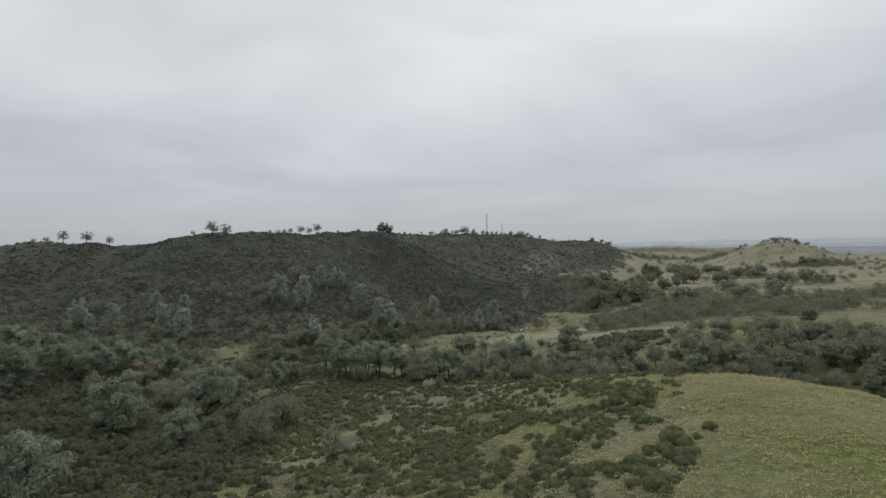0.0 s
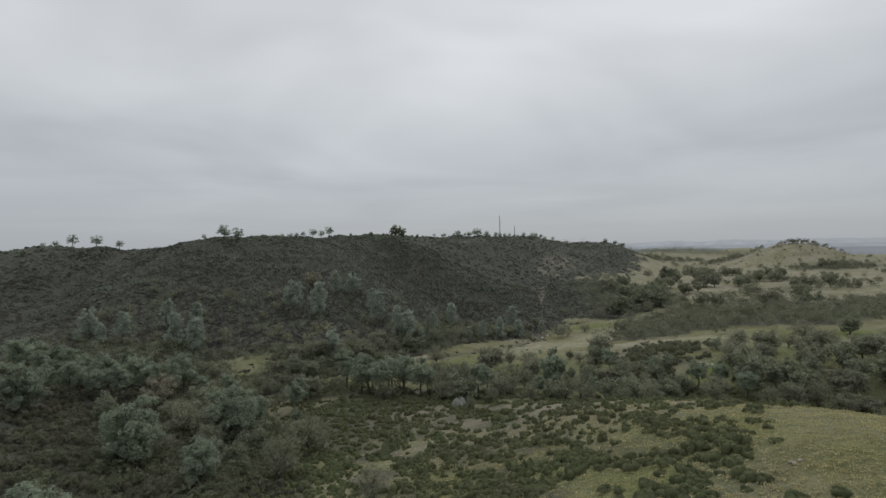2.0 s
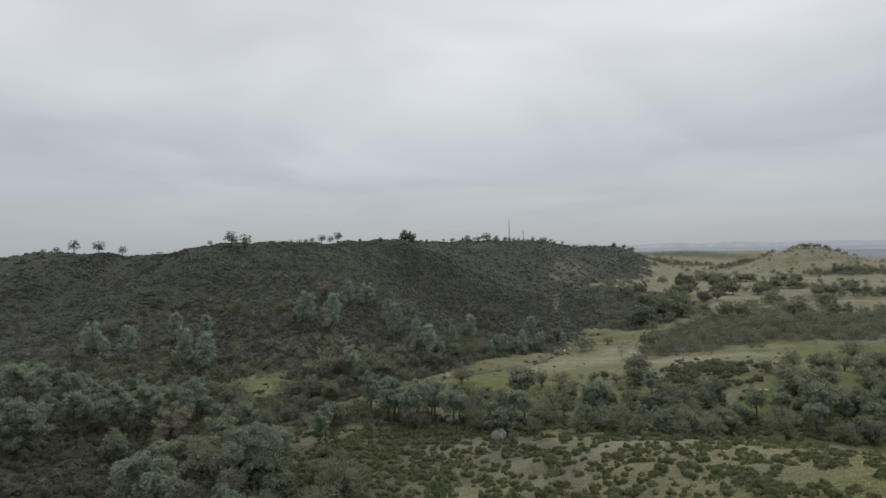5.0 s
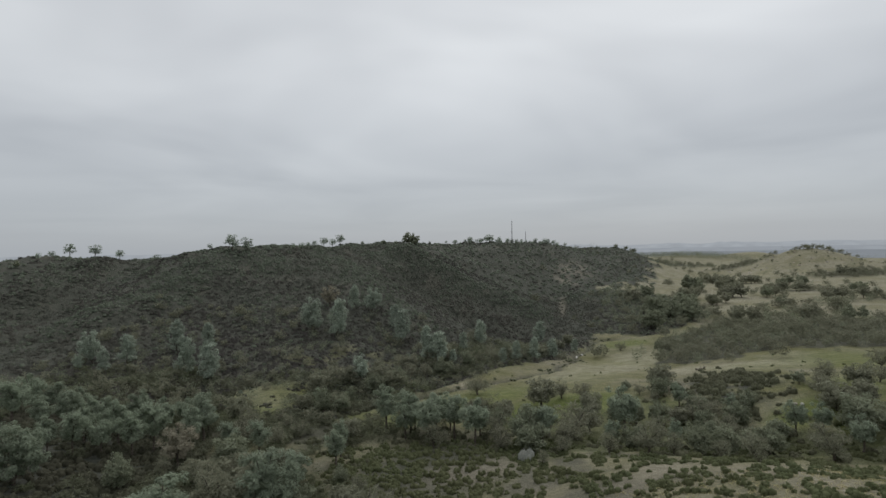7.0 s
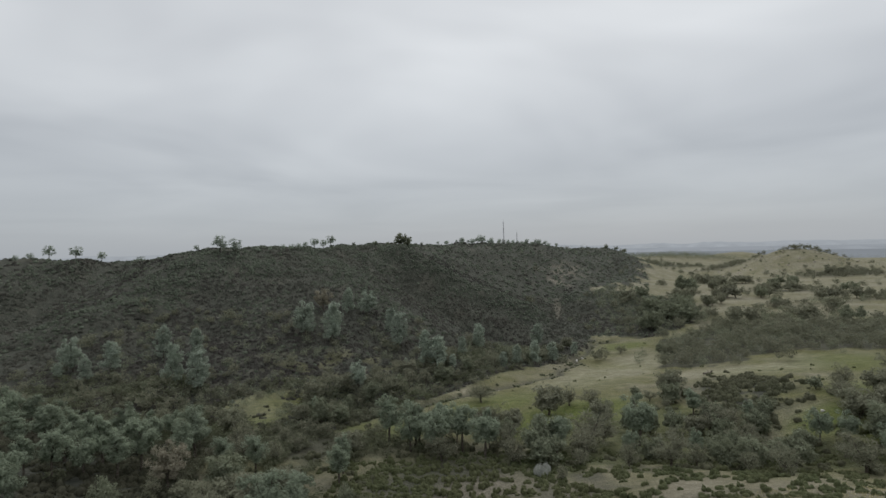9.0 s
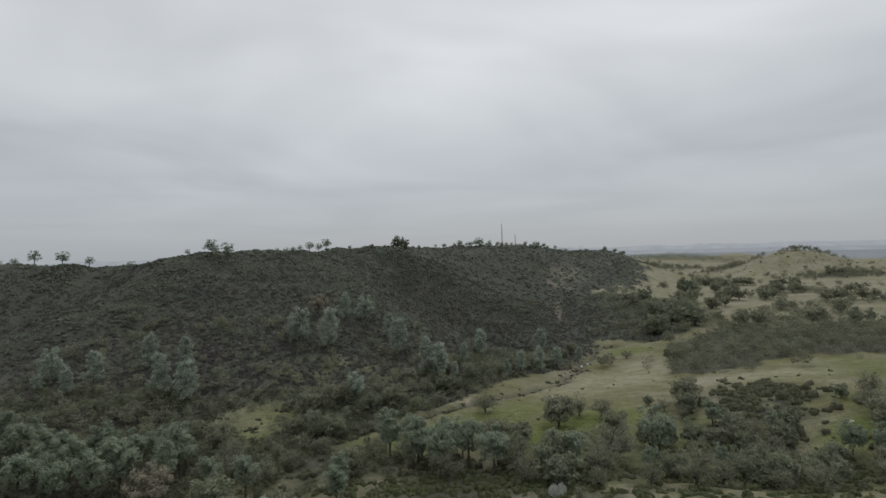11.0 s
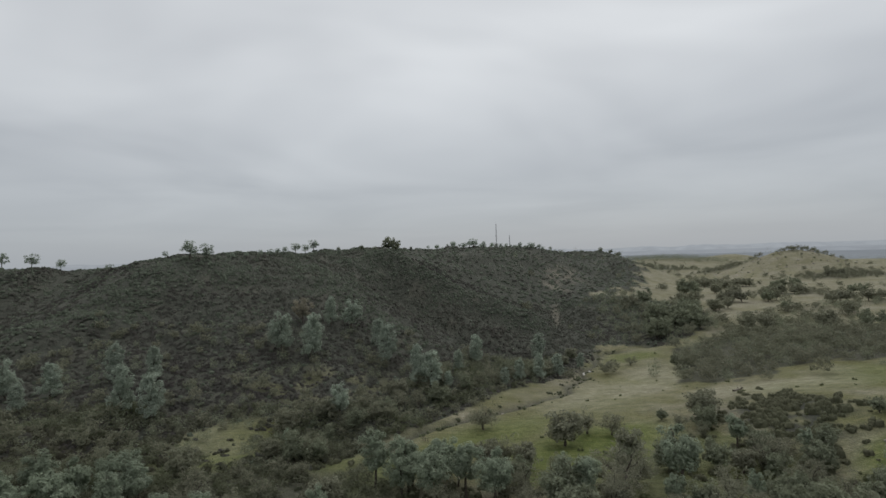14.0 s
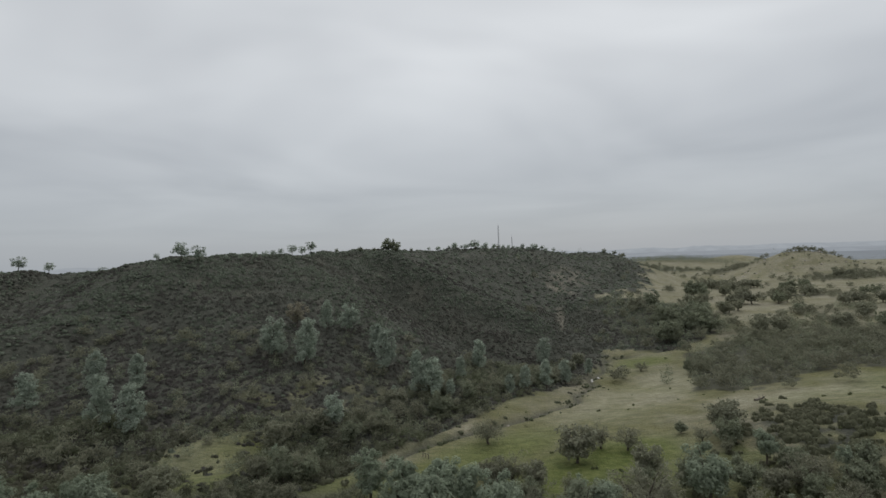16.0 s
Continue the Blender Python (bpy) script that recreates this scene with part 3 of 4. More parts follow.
def ground_sheet():
    xs = steps((-4800, -1200, 240), (-1200, -420, 40), (-420, -150, 7.5), (-150, 130, 2.2), (130, 330, 5), (330, 900, 22), (900, 4801, 260))
    ys = steps((-1600, -200, 140), (-200, 20, 12), (20, 330, 2.2), (330, 640, 5.5), (640, 1320, 15), (1320, 4801, 150))
    gx, gy = np.meshgrid(xs, ys)
    x, y = gx.ravel(), gy.ravel()
    nx, ny = len(xs), len(ys)
    i = (np.arange(ny - 1)[:, None] * nx + np.arange(nx - 1)[None]).ravel()
    me = mesh_of("ground", np.stack([x, y, land(x, y)], 1), np.stack([i, i + 1, i + nx + 1, i + nx], 1), GROUND)
    for name, share in (("brush", brush_share), ("lush", lushness), ("bare", bare_haze_share), ("straw", straw_haze_share)):
        me.attributes.new(name, "FLOAT", "POINT").data.foreach_set("value", share(x, y).astype(np.float32))
    me.polygons.foreach_set("use_smooth", np.ones(len(i), bool))
    return tagged(new("ground", me), "rolling grassland and scrub soil around a small valley", "ground", kind="structure")


ground_sheet()


# ---- planting ----
def scatter(rng, n, x0, x1, y0, y1, want):
    """Places in a field, kept with the chance that want(x, y) gives."""
    x, y = rng.uniform(x0, x1, n), rng.uniform(y0, y1, n)
    keep = rng.uniform(0, 1, n) < want(x, y)
    return x[keep], y[keep]


def spread_out(x, y, gap):
    """Drops places that stand closer than gap to an earlier one."""
    cells, keep = {}, []
    for k, (a, b) in enumerate(zip(x, y)):
        i, j = int(a // gap), int(b // gap)
        if any((a - p) ** 2 + (b - q) ** 2 < gap * gap for u in (-1, 0, 1) for w in (-1, 0, 1) for p, q in cells.get((i + u, j + w), ())):
            continue
        cells.setdefault((i, j), []).append((a, b))
        keep.append(k)
    return x[keep], y[keep]


def stuff(name, shapes, x, y, scale, mat, label, category, seed, sink=0.0, squash=0.15):
    """Plants beyond counting, as one mesh; several shapes take turns."""
    shapes = shapes if isinstance(shapes, list) else [shapes]
    rng = np.random.default_rng(seed)
    z = land(x, y) - sink
    made = [strewn(shape, x[k::len(shapes)], y[k::len(shapes)], z[k::len(shapes)], scale[k::len(shapes)], rng, squash) for k, shape in enumerate(shapes)]
    v, f = join(made)
    return tagged(new(name, mesh_of(name, v, f, mat)), label, category, kind="stuff")


PLANTED = {}


def sow(kind, shape, leaves, tall, label, category, group):
    """Makes a plant to be planted by plant(); nothing stands until then."""
    wood, crown = shape
    PLANTED[kind] = [None, mesh_of("trunk", *wood, BARK), mesh_of("crown", *crown, leaves), tall, label, category, group]


def plant(kind, x, y, tall, turn=0.0, wide=1.0):
    known = PLANTED[kind]
    first, wood, crown, usual, label, category, group = known
    k = tall / usual
    m = Matrix.LocRotScale((x, y, float(land(x, y))), Euler((0, 0, turn)), (k * wide, k * wide, k))
    if first is None:
        root = new(category.replace(" ", "_"))
        tagged(root, label, category, group)
        part("trunk", wood, root)
        part("crown", crown, root)
        root.matrix_basis = m
        known[0] = root
        return root
    made = copy_thing(first, Matrix())
    made.matrix_basis = m
    return made


for n, (stems, wide, tall, cone) in enumerate(((2, 3.0, 11.5, 0.3), (3, 3.6, 10.5, 0.05), (1, 3.0, 12.0, 0.65), (1, 3.2, 11.0, 0.4))):
    sow(f"pine{n}", pine_shape(100 + n, tall, wide, stems, 70, size=0.13, clear=0.17, cone=cone), PINE, tall, "grey-green pine with an open forked crown", "pine tree", "grey pines on the slopes")
for n, (stems, wide, tall) in enumerate(((2, 2.9, 11.0), (3, 3.3, 10.5), (2, 2.6, 11.5))):
    sow(f"tallpine{n}", pine_shape(104 + n, tall, wide, stems, 72, clear=0.42, many=60, size=0.13, puff=0.95, cone=0), FOOTHILL, tall, "grey-green pine with a clear dark trunk and broad crown", "pine tree", "grey pines on the slopes")
for n in range(2):
    sow(f"nearpine{n}", pine_shape(107 + n, 10.5, 4.0, 3, 130, 90, 0.1, 0.2, 0.95, 0), FOOTHILL, 10.5, "grey-green pine with a dense rounded crown in the gulch", "pine tree", "grey pines on the slopes")
sow("rust0", pine_shape(110, 10.5, 3.9, 3, 80, size=0.12, cone=0), RUST, 10.5, "fading brownish pine among green ones", "pine tree", "grey pines on the slopes")
for n, (wide, tall) in enumerate(((4.4, 8.0), (3.8, 8.6), (4.9, 7.6))):
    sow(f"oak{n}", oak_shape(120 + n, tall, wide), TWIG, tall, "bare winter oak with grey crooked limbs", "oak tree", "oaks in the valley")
for n, (wide, tall) in enumerate(((4.0, 8.0), (3.4, 8.5))):
    sow(f"live{n}", oak_shape(130 + n, tall, wide, 42, 60, True), LEAF, tall, "dark evergreen oak with a rounded leafy crown", "oak tree", "oaks in the valley")
for n, (wide, tall) in enumerate(((3.4, 8.0), (3.9, 7.2))):
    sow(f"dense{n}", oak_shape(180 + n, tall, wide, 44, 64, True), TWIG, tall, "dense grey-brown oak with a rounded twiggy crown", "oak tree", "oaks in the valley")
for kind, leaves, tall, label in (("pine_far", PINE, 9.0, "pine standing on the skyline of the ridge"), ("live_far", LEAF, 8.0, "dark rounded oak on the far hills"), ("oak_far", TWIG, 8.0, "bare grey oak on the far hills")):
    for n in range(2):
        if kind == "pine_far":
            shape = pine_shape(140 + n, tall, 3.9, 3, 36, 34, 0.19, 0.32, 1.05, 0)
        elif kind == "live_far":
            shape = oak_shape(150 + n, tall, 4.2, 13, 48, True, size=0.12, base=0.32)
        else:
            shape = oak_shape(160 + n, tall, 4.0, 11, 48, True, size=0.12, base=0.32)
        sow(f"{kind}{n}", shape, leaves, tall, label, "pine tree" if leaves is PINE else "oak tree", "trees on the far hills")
sow("blossom0", (oak_shape(170, 2.4, 1.2, 2, 16, True)[0], shrub_shape(170, 2.8, 1.7, 6, 420, 0.09, 9)), BLOSSOM, 3.0, "small pale grey blossoming tree beside the bare patch", "small tree", "")
KINDS = {"pine": 4, "rust": 1, "oak": 3, "live": 2, "pine_far": 2, "live_far": 2, "oak_far": 2, "blossom": 1, "dense": 2, "tallpine": 3, "nearpine": 2}
TAKEN = []
pick = random.Random(11)


def stand(kind, places):
    """Plants a stand: (x, y, height) of each tree."""
    for x, y, tall in places:
        plant(f"{kind}{pick.randrange(KINDS[kind])}", x, y, tall * pick.uniform(1.02, 1.15) * {"pine_far": 1.12, "pine": 1.16, "tallpine": 0.93}.get(kind, 1), pick.uniform(0, 6.28), pick.uniform(0.92, 1.15) * {"pine_far": 0.98}.get(kind, 1))
        TAKEN.append((x, y))


# pines on the ridge slope and its foot
stand("pine", (
     (-145, 239, 8.2), (-132, 252, 10.2), (-117, 227, 10.7), (-120, 253, 10.5), (-108, 225, 10.9), (-83, 279, 12.5), (-72, 278, 14.6), (-69, 309, 10.1),
     (-60, 305, 9.4), (-47, 293, 8.3), (-43, 278, 12.1), (-31, 260, 12.8), (-26, 258, 9.9), (-6, 299, 10.7), (-15, 277, 6.3), (-55, 231, 7.4),
     (-39, 260, 3.8), (-158, 238, 10.5), (-146, 226, 6.8), (-158, 230, 4.3), (9, 277, 7.3), (18, 283, 8.7), (29, 297, 8.1), (43, 312, 6.2),
     (2, 271, 5.7), (30, 343, 11.2), (-20, 259, 4.8),
))
# pines on the ridge slope and its foot
stand("rust", (
     (-81, 306, 9.9),
))
# the grove west of the gulch
stand("tallpine", (
     (-115, 153, 8.5), (-114, 160, 9.1), (-111, 165, 8.5), (-98, 154, 11.3), (-100, 167, 10.3), (-96, 170, 9.5), (-84, 159, 11.2), (-86, 174, 9.1),
     (-68, 160, 9.4), (-60, 144, 7.3), (-131, 180, 8.7), (-135, 177, 9.9), (-122, 175, 8.1), (-76, 162, 7.6), (-97, 146, 8.9), (-104, 140, 8.3),
     (-101, 143, 8.6), (-92, 149, 10.3), (-91, 156, 10.9), (-103, 159, 9.8), (-85, 169, 11.3), (-128, 168, 11.3), (-124, 156, 10.1), (-49, 157, 8.7),
     (-50, 169, 6.3), (-105, 153, 8.7), (-54, 141, 8), (-49, 163, 8.4),
))
# the grove west of the gulch
stand("rust", (
     (-82, 149, 9.0),
))
# the grove west of the gulch
stand("nearpine", (
     (-65, 110, 11.1), (-56, 130, 11.6), (-56, 116, 4.6), (-54, 69, 10.7), (-49, 101, 7.3), (-99, 125, 10.4), (-64, 72, 10.5),
))
# trees in the valley floor
stand("oak", (
     (-12, 220, 6.9), (15, 210, 6.1), (21, 208, 6.3), (40, 208, 4.2), (42, 200, 3.6), (-10, 193, 6.7), (68, 315, 4.5), (16, 178, 5.4), (52, 184, 5.8),
     (51, 173, 5.3), (-10, 171, 8.3), (50, 161, 5.8), (80, 180, 7), (46, 181, 8.2), (-2, 149, 3.5), (12, 175, 9.3), (31, 169, 7), (83, 185, 4.8),
     (127, 219, 8.3), (87, 152, 7.1), (-19, 90, 5.6),
))
# trees in the valley floor
stand("dense", (
     (7, 203, 9.3), (48, 212, 8.7), (-14, 195, 5), (-6, 189, 6), (41, 181, 5.6), (78, 171, 7),
))
# trees in the valley floor
stand("live", (
     (17, 188, 4.7), (26, 184, 8.3), (38, 215, 3), (40, 193, 3.4), (82, 298, 6.1), (-9, 180, 6), (49, 188, 6), (61, 182, 5.7), (37, 184, 5.8),
     (46, 177, 6.6), (-3, 166, 10), (22, 162, 5.9), (36, 156, 6.2), (58, 163, 5.9), (81, 191, 4), (55, 176, 7.3), (38, 164, 6.8), (75, 159, 10.2),
     (83, 151, 7.5), (103, 158, 8.1), (115, 146, 7.6),
))
# trees in the valley floor
stand("tallpine", (
     (46, 192, 8), (-32, 184, 8.7), (-26, 187, 8.9), (-22, 182, 7.5), (-14, 176, 8.6), (-1, 173, 7.9), (4, 174, 7.3), (57, 183, 5.8), (-34, 176, 10.3),
     (-28, 173, 11.2), (-21, 175, 11.4), (-16, 169, 11.3), (1, 166, 9.4), (24, 175, 12.2), (33, 164, 6.6), (-40, 183, 12), (-33, 180, 11.3),
     (-26, 181, 12.2), (68, 162, 7.4), (79, 155, 7.1), (113, 154, 7.9),
))
# trees in the valley floor
stand("blossom", (
     (-5, 155, 2.9),
))
# open woods on the green slope east of the small hill
stand("dense", (
     (93, 183, 7), (101, 177, 6.5), (110, 184, 7), (119, 178, 7.5), (128, 184, 7), (97, 168, 7), (122, 160, 7.5), (134, 170, 7), (140, 182, 7), (86, 172, 6),
))
stand("oak", (
     (88, 190, 6.5), (104, 190, 6), (115, 193, 7), (124, 198, 7), (135, 190, 6.5), (143, 196, 7), (131, 160, 7), (109, 172, 6.5),
))
stand("live", (
     (105, 166, 8.5), (112, 157, 8.5), (92, 160, 7.5), (153, 230, 8), (126, 170, 8),
))
# skyline trees
stand("pine_far", (
     (-149, 355, 7.3), (-140, 356, 6.6), (-174, 382, 3.2), (-251, 386, 6.5), (-267, 385, 7.2), (-238, 391, 5.5), (-272, 504, 6.8), (-267, 370, 3.8),
     (-271, 363, 3.7), (-102, 446, 6.4), (-103, 422, 5.2), (-109, 421, 5.2), (-109, 393, 3.7), (-112, 387, 3.3), (-115, 382, 3.6), (-119, 378, 3.2),
     (-128, 382, 2.9), (-134, 377, 2.8), (-11, 600, 4.1), (2, 578, 5.1), (15, 605, 4.7), (25, 604, 7.7), (34, 602, 5.3), (46, 627, 4.9), (64, 647, 4.4),
     (84, 677, 5.3), (92, 660, 5.2), (103, 663, 4.6), (123, 692, 4.1), (-21, 553, 2.7),
))
# the thin row of trees along the ridge by the masts
stand("pine_far", [(-14 + 125 * k / 21 + pick.uniform(-2, 2), 585 + 95 * k / 21 + pick.uniform(-9, 9), pick.uniform(2.4, 5.0)) for k in range(22)])
# skyline trees
stand("live_far", (
     (-269, 344, 3.5), (-70, 456, 3), (-62, 471, 2.7), (-52, 475, 9.6), (-47, 475, 8.2), (-36, 522, 2.6), (222, 815, 6.5), (236, 814, 5.6),
     (247, 811, 5.6), (-86, 453, 2.6),
))
# far savanna
def clump(kind, x, y, many, reach, tall):
    """A loose clump of trees round a middle."""
    near = random.Random(x * 7 + y)
    stand(kind, [(x + near.uniform(-1, 1) * reach, y + near.uniform(-0.7, 0.7) * reach, tall * near.uniform(0.75, 1.12)) for _ in range(many)])


# Clumps at x 208, 279, 309 and 456 use paler oaks to imitate haze.
clump("live_far", 194, 512, 6, 9, 11.5)
clump("oak_far", 264, 600, 4, 8, 9.5)
clump("oak_far", 279, 652, 5, 12, 9)
clump("oak_far", 309, 629, 5, 9, 9)
clump("oak_far", 281, 520, 7, 16, 9.5)
clump("oak_far", 208, 471, 5, 8, 10.5)
clump("live_far", 234, 468, 1, 0, 8.5)
clump("live_far", 218, 423, 1, 0, 8.5)
clump("oak_far", 245, 476, 3, 7, 8)
clump("oak_far", 275, 451, 6, 10, 9.5)
clump("oak_far", 193, 354, 4, 8, 9)
clump("live_far", 216, 355, 3, 6, 8.5)
clump("oak_far", 456, 692, 6, 22, 9)
clump("oak_far", 182, 440, 5, 10, 9)
clump("live_far", 124, 408, 4, 7, 13)
clump("live_far", 130, 384, 4, 7, 12.5)
clump("live_far", 104, 368, 4, 8, 12)
clump("live_far", 146, 420, 4, 9, 11.5)
clump("oak_far", 160, 372, 4, 9, 9)
clump("oak_far", 122, 451, 2, 6, 9.5)
clump("live_far", 141, 462, 2, 5, 10)
clump("oak_far", 300, 440, 4, 14, 8.5)
clump("live_far", 330, 505, 3, 10, 8)
clump("oak_far", 232, 522, 4, 9, 9.5)
clump("oak_far", 252, 562, 4, 10, 9)
clump("live_far", 342, 600, 4, 12, 9)
clump("oak_far", 172, 470, 3, 8, 9.5)
clump("oak_far", 240, 396, 3, 8, 9)
clump("live_far", 300, 566, 3, 9, 9)

# grey oaks along the foot of the ridge, above the creek's strip of bare bank
for at, (x0, y0) in enumerate(((-44, 226), (-40, 231), (-35, 236), (-30, 240), (-26, 246), (-20, 250), (-15, 256), (-9, 262), (-4, 268), (2, 274), (7, 280), (12, 285), (17, 290), (23, 297), (28, 303), (33, 309), (38, 317), (43, 326),
                               (-50, 222), (-58, 218), (-66, 224), (-60, 230), (-36, 246), (-22, 262), (4, 288), (20, 305))):
    near = random.Random(700 + at)
    stand(near.choice(("oak", "dense", "live", "dense")), [(x0 + near.uniform(-2.5, 2.5), y0 + near.uniform(-2, 4), near.uniform(4.2, 7.4))])


def free_of(x, y, gap):
    """Drops places too near a planted tree."""
    t = np.array(TAKEN)
    keep = [((t[:, 0] - a) ** 2 + (t[:, 1] - b) ** 2).min() > gap * gap for a, b in zip(x, y)]
    return x[keep], y[keep]


# the rest of the near woods
rng = np.random.default_rng(17)
x, y = scatter(rng, 6000, -130, 175, 100, 250, lambda x, y: woods(x, y) ** 1.5 * (1 - 0.6 * lushness(x, y)) * (creek_away(x, y) > 5))
x, y = free_of(*spread_out(x, y, 5.6), 4.6)
for a, b in zip(x[:175], y[:175]):
    kind = rng.choice(["oak0", "oak1", "oak2", "live0", "live1", "dense0", "dense1", "tallpine1"], p=[0.16, 0.14, 0.12, 0.14, 0.1, 0.16, 0.12, 0.06])
    plant(kind, float(a), float(b), float(rng.uniform(4.6, 8.6)), float(rng.uniform(0, 6.28)), float(rng.uniform(0.9, 1.25)))
    TAKEN.append((a, b))

# woods and thickets beyond counting
crown_bare = oak_shape(201, 7.5, 4.3, 9, 28, size=0.16, long=4.0)[1]
crown_leaf = oak_shape(202, 7.5, 3.9, 8, 28, True)[1]
x, y = scatter(rng, 36000, 40, 620, 245, 960, lambda x, y: np.maximum(woods(x, y), 0.012) * (1 - uphill(x, y) * 0.7) * (np.hypot(x + 20, y - 60) > 190) * (creek_away(x, y) > 7))
x, y = free_of(*spread_out(x, y, 4.1), 3.0)
k = rng.uniform(0, 1, len(x)) < 0.72 - 0.45 * field(x, y, NORTH_WOOD)
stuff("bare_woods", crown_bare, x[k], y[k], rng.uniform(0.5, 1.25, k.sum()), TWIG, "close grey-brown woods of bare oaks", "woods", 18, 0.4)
stuff("evergreen_woods", crown_leaf, x[~k], y[~k], rng.uniform(0.5, 1.0, (~k).sum()), LEAF, "dark evergreen oaks mixed through the bare woods", "woods", 19, 0.6)
x, y = scatter(rng, 3800, 150, 1400, 700, 2000, lambda x, y: 0.05 + 0.95 * (drift(x, y, 210, 61) > 0.54) * (1 - blot(x, y, 640, 1195, 70, 60, 0)))
plateau = scatter(rng, 2600, 290, 590, 1040, 1190, lambda x, y: blot(x, y, 440, 1110, 130, 60, 0))
x, y = np.concatenate([x, plateau[0]]), np.concatenate([y, plateau[1]])
stuff("distant_woods", oak_shape(203, 8.0, 5.0, 4, 12, True)[1], x, y, rng.uniform(0.8, 1.5, len(x)), LEAF, "distant belts of oak woodland", "woods", 20, 0.6)
x, y = scatter(rng, 6500, -170, 60, 185, 345, lambda x, y: uphill(x, y) * np.clip(1.2 * blot(x, y, -55, 220, 45, 18, 10) + blot(x, y, 2, 292, 46, 13, 54) + blot(x, y, -120, 210, 50, 13, 4) + 0.10 * (y < 300), 0, 1) * (1 - clearing(x, y)))
x, y = free_of(*spread_out(x, y, 3.0), 2.5)
k = rng.uniform(0, 1, len(x)) < 0.5
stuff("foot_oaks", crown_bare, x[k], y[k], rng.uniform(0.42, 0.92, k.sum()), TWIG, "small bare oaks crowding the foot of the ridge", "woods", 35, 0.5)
stuff("foot_evergreens", crown_leaf, x[~k], y[~k], rng.uniform(0.35, 0.7, (~k).sum()), LEAF, "small evergreen oaks at the foot of the ridge", "woods", 36, 0.5)
thicket = clumps(np.random.default_rng(5), np.random.default_rng(6).uniform(-1, 1, (12, 3)) * (1.3, 1.3, 0.8) + (0, 0, 1.3), np.full(12, 0.8), 13, 0.085, 3.6)
x, y = scatter(rng, 11000, -160, 60, 90, 345, lambda x, y: np.clip(1.15 * uphill(x, y) * blot(x, y, -55, 215, 42, 22, 5) + blot(x, y, 4, 300, 46, 9, 54) + blot(x, y, -60, 122, 17, 44, 12) + blot(x, y, -80, 183, 44, 15, 0) + blot(x, y, -125, 222, 40, 9, 8) + 0.1 * west_slope(x, y) + 0.7 * blot(x, y, -26, 254, 26, 12, 40), 0, 0.9) * (1 - clearing(x, y)) * (creek_away(x, y) > 3))
x, y = spread_out(x, y, 1.6)
stuff("thicket", thicket, x, y, rng.uniform(0.7, 1.5, len(x)), THICKET, "grey leafless thicket along the creek", "thicket", 24, 0.3)

# chaparral over the ridge and the west slope
def scrub_share(x, y):
    return np.maximum.reduce([uphill(x, y), west_slope(x, y), field(x, y, NORTH_WOOD)]) * np.clip(brush_share(x, y) * 1.2, 0, 1) * (1 - bare_haze_share(x, y)) * np.clip(0.55 + drift(x, y, 12, 71), 0, 1)


def sage_haze_share(x, y):
    """Where paler sage takes over from the dark brush: on the spurs and high up. East of x 10 it paints distance haze.
    """
    return np.clip(0.16 * np.maximum(spurs(x, y), 0) + (land(x, y) - 30) / 40 + 1.1 * (drift(x, y, 48, 72) - 0.5) + 0.6 * np.clip((x - 10) / 60, 0, 1) * (y > 330), 0.06, 0.92)


x, y = scatter(rng, 62000, -262, 175, 192, 470, scrub_share)
k = rng.uniform(0, 1, len(x)) < sage_haze_share(x, y)
stuff("chaparral", [shrub_shape(n, t, w, 1, 8, 0.19, 4) for n, t, w in ((1, 0.85, 0.98), (6, 1.1, 0.85), (7, 0.65, 1.08))], x[~k], y[~k], rng.uniform(0.6, 1.25, (~k).sum()) ** 1.2, SCRUB, "dense dark chaparral covering the ridge", "shrub", 8, 0.25)
stuff("sage", [shrub_shape(n, t, w, 1, 9, 0.19, 4) for n, t, w in ((4, 0.8, 0.98), (8, 1.05, 0.85))], x[k], y[k], rng.uniform(0.6, 1.3, k.sum()) ** 1.2, SAGE, "paler grey-green sage on the spurs of the ridge, painting haze on its east flank", "shrub", 14, 0.25)
x, y = scatter(rng, 13500, -170, 330, 440, 900, lambda x, y: scrub_share(x, y) * (y > 462))
west = scatter(rng, 4500, -560, -255, 230, 560, scrub_share)
x, y = np.concatenate([x, west[0]]), np.concatenate([y, west[1]])
# The share of pale sage is raised to paint distance haze.
k = rng.uniform(0, 1, len(x)) < 0.7
stuff("far_chaparral", [shrub_shape(n, 1.2, 1.6, 1, 5, 0.28, 5) for n in (2, 12)], x[~k], y[~k], rng.uniform(0.7, 1.4, (~k).sum()), SCRUB, "dark chaparral on the back of the ridge", "shrub", 9, 0.3)
stuff("far_sage", [shrub_shape(n, 1.25, 1.55, 1, 5, 0.28, 5) for n in (5, 15)], x[k], y[k], rng.uniform(0.7, 1.4, k.sum()), SAGE, "grey-green sage on the back of the ridge, with more of it to paint haze", "shrub", 15, 0.3)
x, y = scatter(rng, 11500, -150, -25, 45, 215, lambda x, y: np.maximum(scrub_share(x, y), 0.85 * np.maximum(blot(x, y, -50, 98, 15, 38, 12), blot(x, y, -42, 58, 14, 30, 0))))
stuff("brush", [shrub_shape(n, t, 1.05, 2, 26, 0.15, 4) for n, t in ((3, 0.85), (9, 1.3), (10, 1.05))], x, y, rng.uniform(0.45, 1.7, len(x)), BRUSH, "brown and green brush on the slope beside the gulch", "shrub", 10, 0.2)

